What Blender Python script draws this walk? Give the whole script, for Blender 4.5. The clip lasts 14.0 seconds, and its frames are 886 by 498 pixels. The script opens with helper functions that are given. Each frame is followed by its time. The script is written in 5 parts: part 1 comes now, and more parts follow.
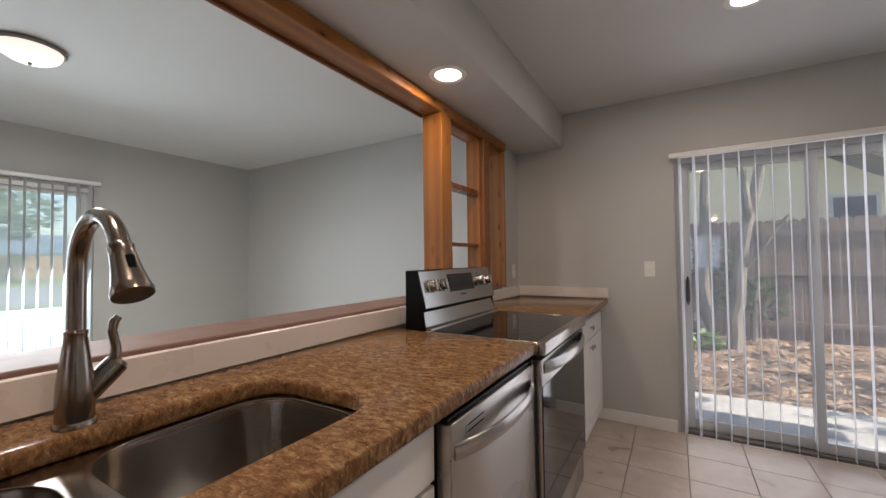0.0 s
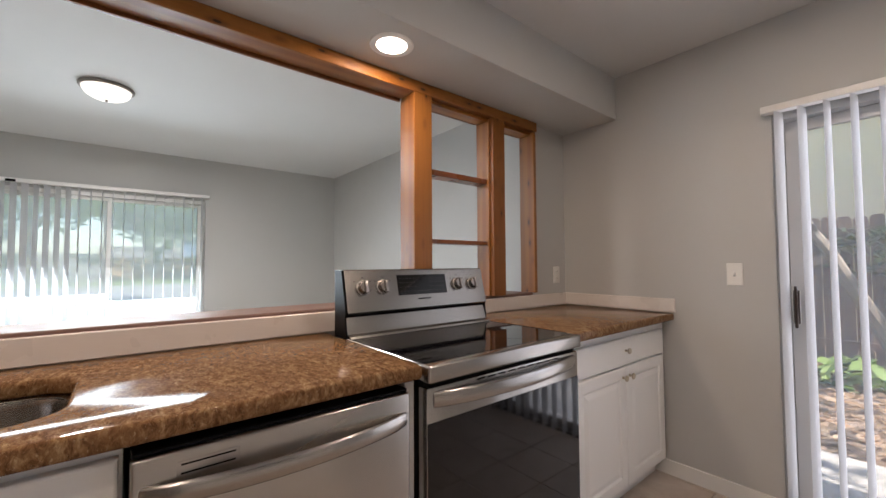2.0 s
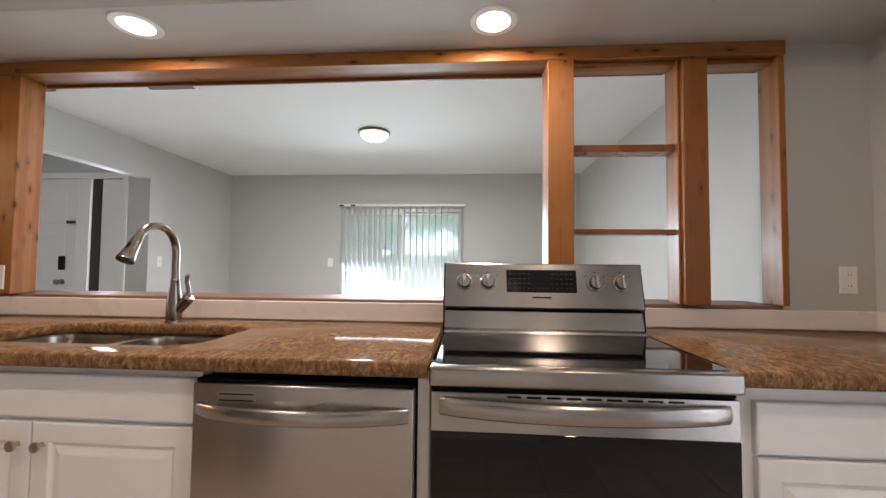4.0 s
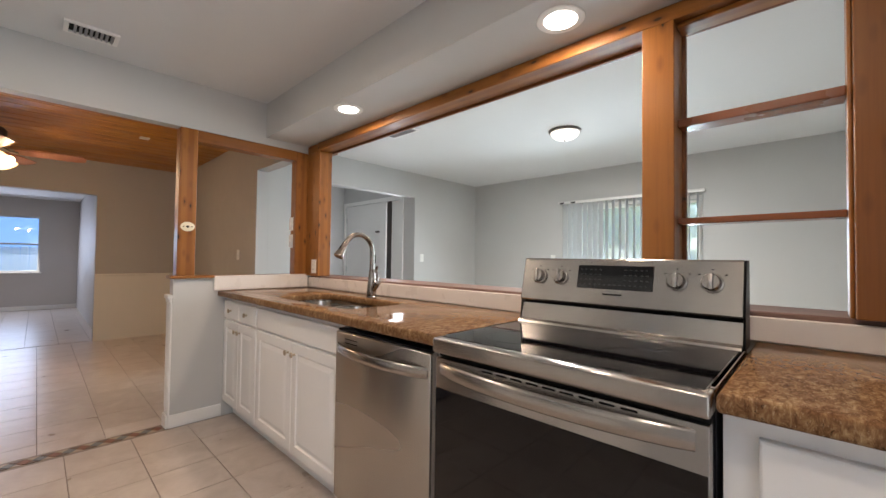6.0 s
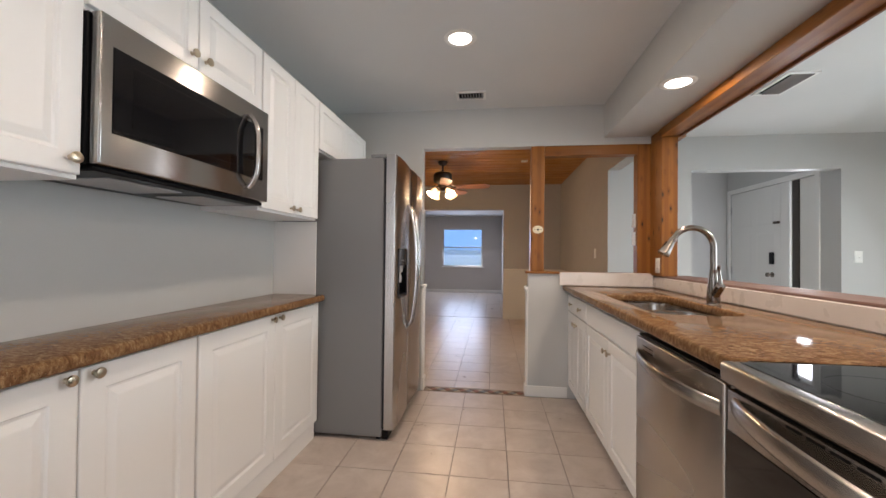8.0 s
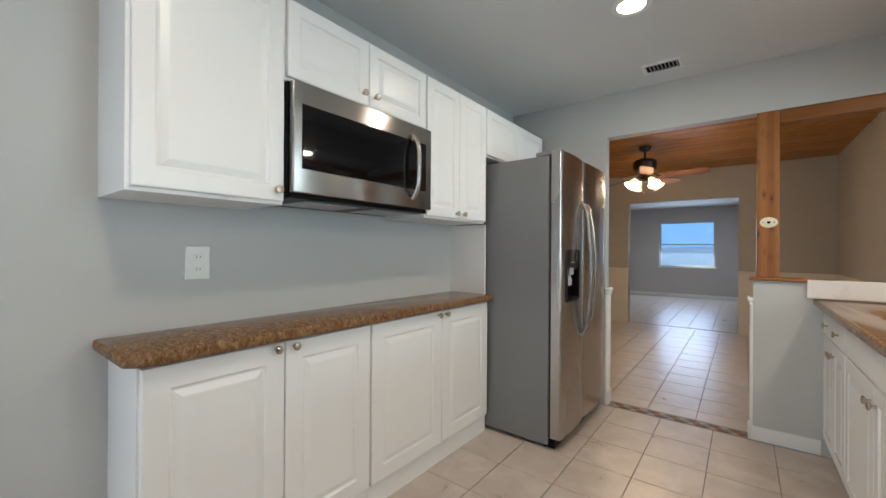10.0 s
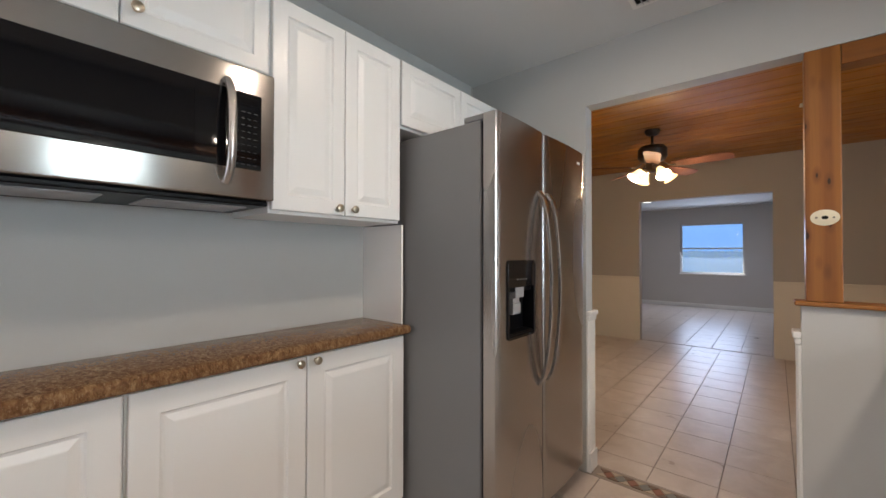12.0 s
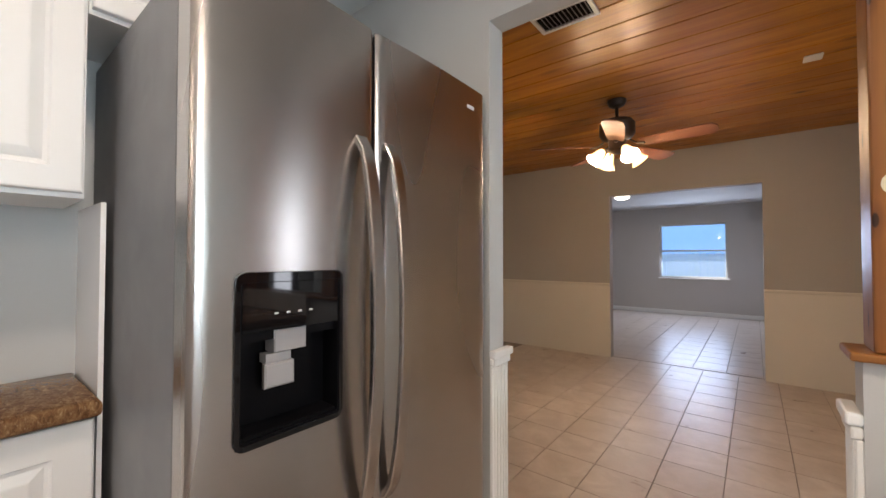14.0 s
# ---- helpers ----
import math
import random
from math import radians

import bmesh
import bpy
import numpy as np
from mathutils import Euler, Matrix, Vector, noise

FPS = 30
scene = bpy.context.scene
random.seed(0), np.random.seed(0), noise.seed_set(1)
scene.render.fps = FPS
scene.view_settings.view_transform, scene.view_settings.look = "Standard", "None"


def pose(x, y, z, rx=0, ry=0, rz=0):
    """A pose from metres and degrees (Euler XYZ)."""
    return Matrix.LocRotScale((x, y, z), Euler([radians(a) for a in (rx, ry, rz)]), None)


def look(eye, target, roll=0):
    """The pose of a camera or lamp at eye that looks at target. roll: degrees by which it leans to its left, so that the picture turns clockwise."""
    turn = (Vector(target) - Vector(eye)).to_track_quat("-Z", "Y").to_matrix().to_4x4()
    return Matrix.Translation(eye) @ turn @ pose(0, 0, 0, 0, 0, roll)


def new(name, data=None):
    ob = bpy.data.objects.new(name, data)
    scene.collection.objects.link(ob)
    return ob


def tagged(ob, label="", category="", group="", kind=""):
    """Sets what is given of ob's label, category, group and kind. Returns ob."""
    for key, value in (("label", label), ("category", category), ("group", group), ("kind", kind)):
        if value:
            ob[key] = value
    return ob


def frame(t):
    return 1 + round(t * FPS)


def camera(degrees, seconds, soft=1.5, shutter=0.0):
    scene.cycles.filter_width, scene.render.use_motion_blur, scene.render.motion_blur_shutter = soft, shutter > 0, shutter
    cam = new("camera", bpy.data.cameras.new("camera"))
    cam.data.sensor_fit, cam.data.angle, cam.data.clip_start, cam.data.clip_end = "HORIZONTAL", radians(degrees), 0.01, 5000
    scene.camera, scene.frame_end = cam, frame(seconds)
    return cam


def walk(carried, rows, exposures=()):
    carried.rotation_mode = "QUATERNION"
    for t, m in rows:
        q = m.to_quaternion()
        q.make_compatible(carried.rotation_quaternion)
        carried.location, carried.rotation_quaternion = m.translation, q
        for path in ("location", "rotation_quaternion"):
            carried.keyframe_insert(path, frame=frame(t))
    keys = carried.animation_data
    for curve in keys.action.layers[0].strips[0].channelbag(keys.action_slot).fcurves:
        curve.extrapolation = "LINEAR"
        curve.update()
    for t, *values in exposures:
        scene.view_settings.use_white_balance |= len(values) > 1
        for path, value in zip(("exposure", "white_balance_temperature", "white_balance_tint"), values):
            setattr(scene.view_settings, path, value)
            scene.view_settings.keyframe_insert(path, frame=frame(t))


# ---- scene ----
cam = camera(97.5, 14.0)
PATH = [
    (0, (1.287, 0.735, 1.251), (0.265, 2.454, 1.305), -0.7),
    (0.5, (1.333, 0.999, 1.229), (0.275, 2.696, 1.29), -0.6),
    (1, (1.421, 1.22, 1.215), (0.261, 2.848, 1.283), -0.5),
    (1.5, (1.575, 1.379, 1.223), (0.235, 2.862, 1.303), -0.5),
    (2, (1.751, 1.522, 1.222), (0.198, 2.78, 1.301), -0.3),
    (2.5, (1.821, 1.678, 1.19), (0.064, 2.63, 1.276), 0.2),
    (3, (1.855, 1.834, 1.194), (-0.052, 2.431, 1.276), 0.3),
    (3.2, (1.865, 1.903, 1.193), (-0.082, 2.355, 1.273), 0.4),
    (5.3, (1.861, 2.938, 1.205), (0.114, 1.967, 1.262), 0.5),
    (5.5, (1.848, 2.998, 1.215), (0.163, 1.922, 1.261), 0.5),
    (6, (1.783, 3.112, 1.195), (0.338, 1.73, 1.244), 0.7),
    (6.5, (1.701, 3.179, 1.212), (0.594, 1.514, 1.25), 0.7),
    (7, (1.606, 3.225, 1.202), (0.922, 1.346, 1.238), 0.8),
    (7.5, (1.503, 3.247, 1.195), (1.286, 1.259, 1.222), 0.7),
    (8, (1.423, 3.233, 1.188), (1.676, 1.249, 1.213), 0.6),
    (8.5, (1.324, 3.228, 1.179), (1.96, 1.332, 1.21), 0.5),
    (9, (1.2, 3.228, 1.189), (2.127, 1.455, 1.217), 0.5),
    (9.2, (1.174, 3.224, 1.193), (2.186, 1.498, 1.212), 0.5),
    (11.3, (1.185, 2.538, 1.242), (2.493, 1.025, 1.262), 0.2),
    (11.5, (1.196, 2.414, 1.236), (2.502, 0.899, 1.26), 0.2),
    (12, (1.201, 2.132, 1.246), (2.502, 0.613, 1.273), 0.1),
    (12.5, (1.233, 1.877, 1.249), (2.524, 0.351, 1.281), 0.1),
    (13, (1.269, 1.621, 1.266), (2.555, 0.09, 1.301), 0.1),
    (13.5, (1.278, 1.354, 1.258), (2.555, -0.185, 1.297), 0.1),
    (14, (1.295, 1.078, 1.249), (2.546, -0.482, 1.292), -0.0),
]
EXPOSURES = [(0.0, 1.25, 6700, 18), (1.5, 1.48, 6700, 19), (3.0, 1.66, 6750, 20), (5.5, 1.97, 6550, 15), (7.5, 1.85, 6700, 19), (8.5, 1.83, 6350, 10), (9.2, 1.85, 6050, 5), (11.5, 1.68, 6350, 13), (12.5, 1.78, 6420, 14), (14.0, 2.0, 6480, 15)]
walk(cam, [(t, look(eye, target, roll)) for t, eye, target, roll in PATH], EXPOSURES)

# ---- world and large lights ----
world = bpy.data.worlds.new("sky_world")
scene.world = world
world.use_nodes = True
wt = world.node_tree
sky = wt.nodes.new("ShaderNodeTexSky")
sky.sky_type, sky.sun_disc = "NISHITA", False
sky.sun_elevation, sky.sun_rotation = radians(46), radians(100)
wt.links.new(sky.outputs[0], wt.nodes["Background"].inputs[0])
wt.nodes["Background"].inputs[1].default_value = 0.15

sun = new("sun", bpy.data.lights.new("sun", "SUN"))
sun.data.energy, sun.data.angle, sun.data.color = 5.0, radians(0.5), (1.0, 0.95, 0.87)
SUN_AZ, SUN_EL = radians(100), radians(46)
sun.matrix_world = look((math.sin(SUN_AZ) * 20, math.cos(SUN_AZ) * 20, 20 * math.tan(SUN_EL)), (0, 0, 0))


def area(name, eye, target, sx, sy, watts, color, shape="RECTANGLE"):
    lamp = new(name, bpy.data.lights.new(name, "AREA"))
    lamp.data.shape, lamp.data.size, lamp.data.size_y = shape, sx, sy
    lamp.data.energy, lamp.data.color = watts, color
    lamp.matrix_world = look(eye, target)
    return lamp


DAY = (0.87, 0.93, 1.0)
WARM = (1.0, 0.825, 0.64)
# daylight in the openings of the two patio doors and of the far window
area("daylight_kitchen", (2.05, 4.015, 1.0), (2.05, 0, 0.9), 1.45, 1.85, 5.5, DAY)
living_day = area("daylight_living", (-3.448, 1.35, 1.0), (0, 1.35, -0.6), 1.6, 1.85, 27, (0.74, 0.92, 1.0))
living_day.data.spread = radians(150)
# Added fill lamp in front of the opaque sidelight panel, to brighten the entry.
area("sidelight_fill", (-2.02, -1.56, 1.1), (0, -1.9, 1.1), 0.26, 1.8, 4.5, DAY)
area("daylight_far", (2.35, -8.82, 1.4), (2.35, -4, -0.6), 1.2, 1.15, 9, (0.66, 0.78, 1.0))
area("far_lamp_beam", (3.15, -6.4, 2.27), (3.15, -6.4, 0), 0.2, 0.2, 2.5, (1.0, 0.93, 0.84), "DISK")
area("dome_beam", (-1.70, 1.385, 2.325), (-1.70, 1.385, 0), 0.22, 0.22, 13.0, (0.97, 0.98, 0.93), "DISK")
for spot_x, spot_y, spot_z in ((0.35, 2.38, 2.150), (0.40, 0.92, 2.150), (1.607, 2.96, 2.428), (1.62, 1.00, 2.428)):
    area("downlight_beam", (spot_x, spot_y, spot_z), (spot_x, spot_y, 0), 0.12, 0.12, 2.6, WARM, "DISK")


# ---- materials ----
class Mat:
    """A node material with a principled shader."""

    def __init__(self, name, color=(0.5, 0.5, 0.5), rough=0.5, metal=0.0, spec=0.5):
        self.m = bpy.data.materials.new(name)
        self.m.use_nodes = True
        self.t = self.m.node_tree
        self.b = self.t.nodes["Principled BSDF"]
        self.b.inputs["Base Color"].default_value = (*color, 1)
        self.b.inputs["Roughness"].default_value = rough
        self.b.inputs["Metallic"].default_value = metal
        self.b.inputs["Specular IOR Level"].default_value = spec
        self.co = None

    def put(self, socket, value):
        if isinstance(value, bpy.types.NodeSocket):
            self.t.links.new(value, socket)
        else:
            socket.default_value = value

    def node(self, kind, out=0, props=(), **ins):
        n = self.t.nodes.new(kind)
        for k, v in props:
            setattr(n, k, v)
        for k, v in ins.items():
            self.put(n.inputs[int(k[1:]) if k[0] == "i" and k[1:].isdigit() else k.replace("_", " ")], v)
        return n.outputs[out]

    def coords(self, scale=(1, 1, 1), rot=(0, 0, 0)):
        co = self.node("ShaderNodeTexCoord", 3)
        return self.node("ShaderNodeMapping", i0=co, Scale=scale, Rotation=rot)

    def noise(self, scale, detail=4.0, rough=0.55, co=None, out=0, dist=0.0):
        return self.node("ShaderNodeTexNoise", out, Vector=co or self.coords(), Scale=scale, Detail=detail, Roughness=rough, Distortion=dist)

    def ramp(self, fac, *stops):
        n = self.t.nodes.new("ShaderNodeValToRGB")
        self.t.links.new(fac, n.inputs[0])
        e = n.color_ramp.elements
        while len(e) < len(stops):
            e.new(0.5)
        for k, (p, c) in zip(e, stops):
            k.position = p
            k.color = (*c, 1) if isinstance(c, tuple) else (c, c, c, 1)
        return n.outputs[0]

    def mix(self, fac, a, b, blend="MIX"):
        n = self.t.nodes.new("ShaderNodeMix")
        n.data_type, n.blend_type = "RGBA", blend
        self.put(n.inputs[0], fac)
        self.put(n.inputs[6], a if isinstance(a, bpy.types.NodeSocket) else (*a, 1))
        self.put(n.inputs[7], b if isinstance(b, bpy.types.NodeSocket) else (*b, 1))
        return n.outputs[2]

    def math(self, op, a, b=0.0):
        n = self.t.nodes.new("ShaderNodeMath")
        n.operation = op
        self.put(n.inputs[0], a)
        self.put(n.inputs[1], b)
        return n.outputs[0]

    def color(self, v):
        self.put(self.b.inputs["Base Color"], v)
        return self

    def rough(self, v):
        self.put(self.b.inputs["Roughness"], v)
        return self

    def bump(self, height, strength=0.2, dist=0.01):
        self.put(self.b.inputs["Normal"], self.node("ShaderNodeBump", Height=height, Strength=strength, Distance=dist))
        return self


def tint(c, k):
    return tuple(min(1.0, v * k) for v in c)


def paint(name, c, rough=0.6, bump=0.12, grain=220.0, vary=0.04):
    k = Mat(name, c, rough)
    k.color(k.mix(k.noise(1.3, 5), tint(c, 1 - vary), tint(c, 1 + vary)))
    k.bump(k.noise(grain, 3), bump, 0.002)
    k.rough(k.ramp(k.noise(9, 3), (0.3, rough - 0.06), (0.7, rough + 0.06)))
    return k.m


def plain(name, c, rough):
    k = Mat(name, c, rough)
    k.color(k.mix(k.noise(0.9, 3), tint(c, 0.985), tint(c, 1.015)))
    return k.m


WALL = paint("grey_wall_paint", (0.505, 0.51, 0.50), 0.55, 0.2)
CEIL = paint("ceiling_paint", (0.66, 0.67, 0.67), 0.8, 0.5, 120)
WHITE = paint("white_trim_paint", (0.80, 0.80, 0.78), 0.4, 0.05)
CABINET = plain("white_cabinet_thermofoil", (0.82, 0.82, 0.81), 0.32)
SPLASH = paint("cream_backsplash", (0.74, 0.69, 0.65), 0.3, 0.03, 260, 0.03)
CREAM = paint("cream_wainscot_paint", (0.68, 0.64, 0.56), 0.5, 0.06)
TAUPE = paint("taupe_wall_paint", (0.41, 0.385, 0.35), 0.6, 0.2)
BLUEGREY = paint("far_room_paint", (0.50, 0.48, 0.46), 0.6, 0.2)
PLATE = paint("white_plastic", (0.8, 0.8, 0.77), 0.35, 0.0)
VINYL = paint("ivory_plastic", (0.72, 0.66, 0.5), 0.4, 0.0)
DARKSLOT = Mat("dark_slot", (0.006, 0.006, 0.006), 0.7, 0.0, 0.1).m
GASKET = paint("black_rubber", (0.015, 0.015, 0.016), 0.6, 0.0)
BLACKPLASTIC = Mat("black_plastic", (0.004, 0.004, 0.005), 0.35, 0.0, 0.12).m
GREYPLASTIC = paint("grey_plastic", (0.35, 0.35, 0.36), 0.4, 0.0)
FRIDGESIDE = paint("grey_textured_steel", (0.20, 0.20, 0.205), 0.45, 0.35, 500, 0.03)
DIMMARK = Mat("dim_key_marking", (0.035, 0.035, 0.035), 0.5).m
RINGMARK = Mat("burner_ring_print", (0.02, 0.02, 0.021), 0.15).m
MARKING = paint("pale_marking", (0.55, 0.55, 0.55), 0.5, 0.0)


def make_pine(name, axis, base=(0.222, 0.077, 0.012), dark=(0.13, 0.036, 0.007), light=(0.285, 0.108, 0.019), rough=0.36, knot=2.4, spot=0.2, streak=0.35):
    k = Mat(name, base, rough)
    sc = [9.0, 9.0, 9.0]
    sc[axis] = 0.55
    co = k.coords(tuple(sc))
    rnd = k.node("ShaderNodeObjectInfo", 5)
    shift = k.node("ShaderNodeVectorMath", i0=co, i1=k.node("ShaderNodeCombineXYZ", X=k.math("MULTIPLY", rnd, 37.0), Y=k.math("MULTIPLY", rnd, 19.0), Z=k.math("MULTIPLY", rnd, 53.0)))
    rings = k.node("ShaderNodeTexWave", 0, Vector=shift, Scale=0.5, Distortion=5.0, Detail=3.0, Detail_Scale=1.2)
    c = k.mix(k.ramp(rings, (0.2, 0.0), (0.85, 1.0)), base, light)
    fine = [70.0, 70.0, 70.0]
    fine[axis] = 2.0
    c = k.mix(k.ramp(k.noise(1.6, 5, co=k.coords(tuple(fine))), (0.48, 0.0), (0.8, streak)), c, dark)
    ks = [9.0, 9.0, 9.0]
    ks[axis] = 2.6 * knot
    vor = k.node("ShaderNodeTexVoronoi", 0, Vector=k.node("ShaderNodeVectorMath", i0=k.coords(tuple(ks)), i1=shift), Scale=1.0, Randomness=0.8)
    c = k.mix(k.ramp(vor, (spot * 0.6, 0.6), (spot * 1.6, 0.0)), c, tint(dark, 0.9))
    c = k.mix(k.ramp(vor, (spot * 0.45, 1.0), (spot * 0.6, 0.0)), c, (0.035, 0.012, 0.004))
    k.color(c)
    k.rough(k.ramp(k.noise(6, 4), (0.3, rough - 0.07), (0.7, rough + 0.12)))
    k.bump(rings, 0.05, 0.001)
    return k.m


def make_plank():
    """Varnished boards: each has its own tone, long grain and a few dark knots."""
    k = Mat("pine_ceiling_board", (0.4, 0.15, 0.02), 0.34)
    own = k.node("ShaderNodeNewGeometry", "Random Per Island")
    shift = k.node("ShaderNodeCombineXYZ", X=k.math("MULTIPLY", own, 41.0), Y=0.0, Z=k.math("MULTIPLY", own, 17.0))
    long = k.node("ShaderNodeVectorMath", i0=k.coords((0.9, 14.0, 1.0)), i1=shift)
    grain = k.noise(1.0, 5, 0.6, long, dist=0.7)
    c = k.ramp(grain, (0.32, (0.31, 0.108, 0.009)), (0.5, (0.44, 0.178, 0.014)), (0.68, (0.54, 0.25, 0.024)))
    c = k.mix(own, c, k.mix(0.5, c, (0.30, 0.095, 0.009)))
    spots = k.node("ShaderNodeVectorMath", i0=k.coords((2.3, 7.0, 1.0)), i1=shift)
    vor = k.node("ShaderNodeTexVoronoi", 0, Vector=spots, Scale=1.0, Randomness=1.0)
    keep = k.ramp(k.noise(1.1, 1, 0.5, k.coords((1.0, 3.0, 1.0))), (0.42, 0.0), (0.48, 1.0))
    c = k.mix(k.math("MULTIPLY", k.ramp(vor, (0.05, 0.75), (0.26, 0.0)), keep), c, (0.15, 0.042, 0.005))
    c = k.mix(k.math("MULTIPLY", k.ramp(vor, (0.05, 0.9), (0.085, 0.0)), keep), c, (0.045, 0.013, 0.003))
    k.color(c)
    k.rough(k.ramp(k.noise(5, 3), (0.3, 0.30), (0.7, 0.42)))
    k.b.inputs["Specular IOR Level"].default_value = 0.35
    k.bump(grain, 0.06, 0.001)
    return k.m


PINE = [make_pine("knotty_pine_" + a, n) for n, a in enumerate("xyz")]
PLANK = make_plank()
LEDGEWOOD = paint("stained_ledge_wood", (0.20, 0.115, 0.092), 0.5, 0.03, 60, 0.08)


def make_granite():
    k = Mat("brown_gold_granite", (0.3, 0.2, 0.1), 0.1)
    flow = k.coords((1.0, 1.9, 1.0), (0, 0, radians(35)))
    big = k.noise(9, 5, 0.62, flow, dist=0.8)
    mid = k.noise(38, 6, 0.72, flow, dist=0.6)
    c = k.ramp(mid, (0.30, (0.060, 0.026, 0.013)), (0.44, (0.155, 0.078, 0.036)), (0.55, (0.25, 0.145, 0.070)), (0.70, (0.42, 0.29, 0.16)))
    c = k.mix(k.ramp(big, (0.36, 0.5), (0.58, 0.0)), c, (0.15, 0.07, 0.032))
    c = k.mix(k.ramp(k.noise(90, 4, 0.7, flow), (0.58, 0.0), (0.72, 0.6)), c, (0.52, 0.40, 0.25))
    c = k.mix(k.ramp(k.noise(62, 5, 0.75, flow, dist=1.0), (0.30, 0.95), (0.40, 0.0)), c, (0.022, 0.013, 0.009))
    k.color(c)
    k.rough(k.ramp(k.noise(30, 3), (0.3, 0.07), (0.7, 0.11)))
    k.b.inputs["Specular IOR Level"].default_value = 0.05
    return k.m


GRANITE = make_granite()


def make_steel(name, axis, c=(0.36, 0.34, 0.32), rough=0.24, aniso=0.0):
    """Steel with a fine brushed grain along an axis; aniso spreads its reflections up and down."""
    k = Mat(name, c, rough, 1.0)
    sc = [2.5, 2.5, 2.5]
    sc[axis] = 0.6
    g = k.noise(1.0, 1, co=k.coords(tuple(sc)))
    fine = [900.0, 900.0, 900.0]
    fine[axis] = 6.0
    grain = k.noise(1.0, 2, co=k.coords(tuple(fine)))
    k.color(k.mix(k.math("ADD", k.math("MULTIPLY", g, 0.5), k.math("MULTIPLY", grain, 0.5)), tint(c, 0.94), tint(c, 1.06)))
    k.rough(k.ramp(g, (0.3, rough - 0.015), (0.7, rough + 0.015)))
    if aniso:
        k.b.inputs["Anisotropic"].default_value = aniso
        k.put(k.b.inputs["Tangent"], k.node("ShaderNodeCombineXYZ", X=0.0, Y=0.0, Z=1.0))
    return k.m


STEEL_Y = make_steel("brushed_steel_horizontal", 1, (0.40, 0.375, 0.35), 0.24, 0.7)
STEEL_Z = make_steel("brushed_steel_vertical", 2, (0.49, 0.465, 0.445), 0.27, 0.5)
STEEL_DW = make_steel("brushed_steel_dishwasher", 1, (0.46, 0.43, 0.40), 0.27, 0.7)
NICKEL = make_steel("brushed_nickel", 2, (0.31, 0.275, 0.245), 0.22)
BRASSKNOB = make_steel("aged_nickel_knob", 2, (0.50, 0.43, 0.33), 0.28)
SINKSTEEL = make_steel("sink_steel", 1, (0.38, 0.355, 0.33), 0.22)
BLACKGLASS = Mat("black_glass", (0.005, 0.005, 0.006), 0.04, 0.0, 0.45).m
OVENGLASS = Mat("oven_window_glass", (0.003, 0.003, 0.004), 0.05, 0.0, 0.42).m
PEWTER = paint("brushed_pewter", (0.17, 0.15, 0.13), 0.35, 0.03)
BRONZE = paint("dark_bronze", (0.03, 0.018, 0.012), 0.35, 0.03)
ALUM = paint("white_aluminium", (0.52, 0.53, 0.53), 0.4, 0.0)
ALUMDARK = paint("bronze_aluminium_track", (0.12, 0.11, 0.10), 0.4, 0.0)


def make_glass(name, c=(1, 1, 1), glare=0.0):
    """Clear glass with a reflecting surface; the last argument is the share of a pale veil that imitates outdoor bloom.
    """
    k = Mat(name)
    tr = k.node("ShaderNodeBsdfTransparent", Color=(*c, 1))
    gl = k.node("ShaderNodeBsdfGlossy", Roughness=0.02)
    veil = k.node("ShaderNodeBsdfTranslucent", Color=(0.85, 0.88, 0.9, 1))
    clear = k.node("ShaderNodeMixShader", i0=glare, i1=tr, i2=veil)
    fr = k.node("ShaderNodeFresnel", IOR=1.45)
    out = k.node("ShaderNodeMixShader", i0=fr, i1=clear, i2=gl)
    k.t.links.new(out, k.t.nodes["Material Output"].inputs[0])
    return k.m


# The veil mixed into each pane washes out the view like bright haze.
GLASS = make_glass("window_glass", (0.96, 0.98, 0.97), 0.17)
CLEAR = make_glass("far_window_glass", (0.9, 0.95, 1.0), 0.02)
VEILED = make_glass("veiled_glass", (0.86, 0.90, 0.90), 0.42)


def make_blind():
    k = Mat("vinyl_blind", (0.72, 0.73, 0.74), 0.45)
    d = k.node("ShaderNodeBsdfTranslucent", Color=(0.8, 0.81, 0.83, 1))
    out = k.node("ShaderNodeMixShader", i0=0.4, i1=k.b.outputs[0], i2=d)
    k.t.links.new(out, k.t.nodes["Material Output"].inputs[0])
    return k.m


BLIND = make_blind()


def make_glow(name, c, strength):
    k = Mat(name, (0.9, 0.9, 0.88), 0.4)
    k.b.inputs["Emission Color"].default_value = (*c, 1)
    k.b.inputs["Emission Strength"].default_value = strength
    return k.m


LEDGLOW = make_glow("led_diffuser", (1.0, 0.91, 0.78), 2.8)
DOMEGLOW = make_glow("frosted_dome_lit", (1.0, 0.93, 0.82), 0.34)
SHADEGLOW = make_glow("frosted_bell_lit", (1.0, 0.62, 0.26), 0.85)


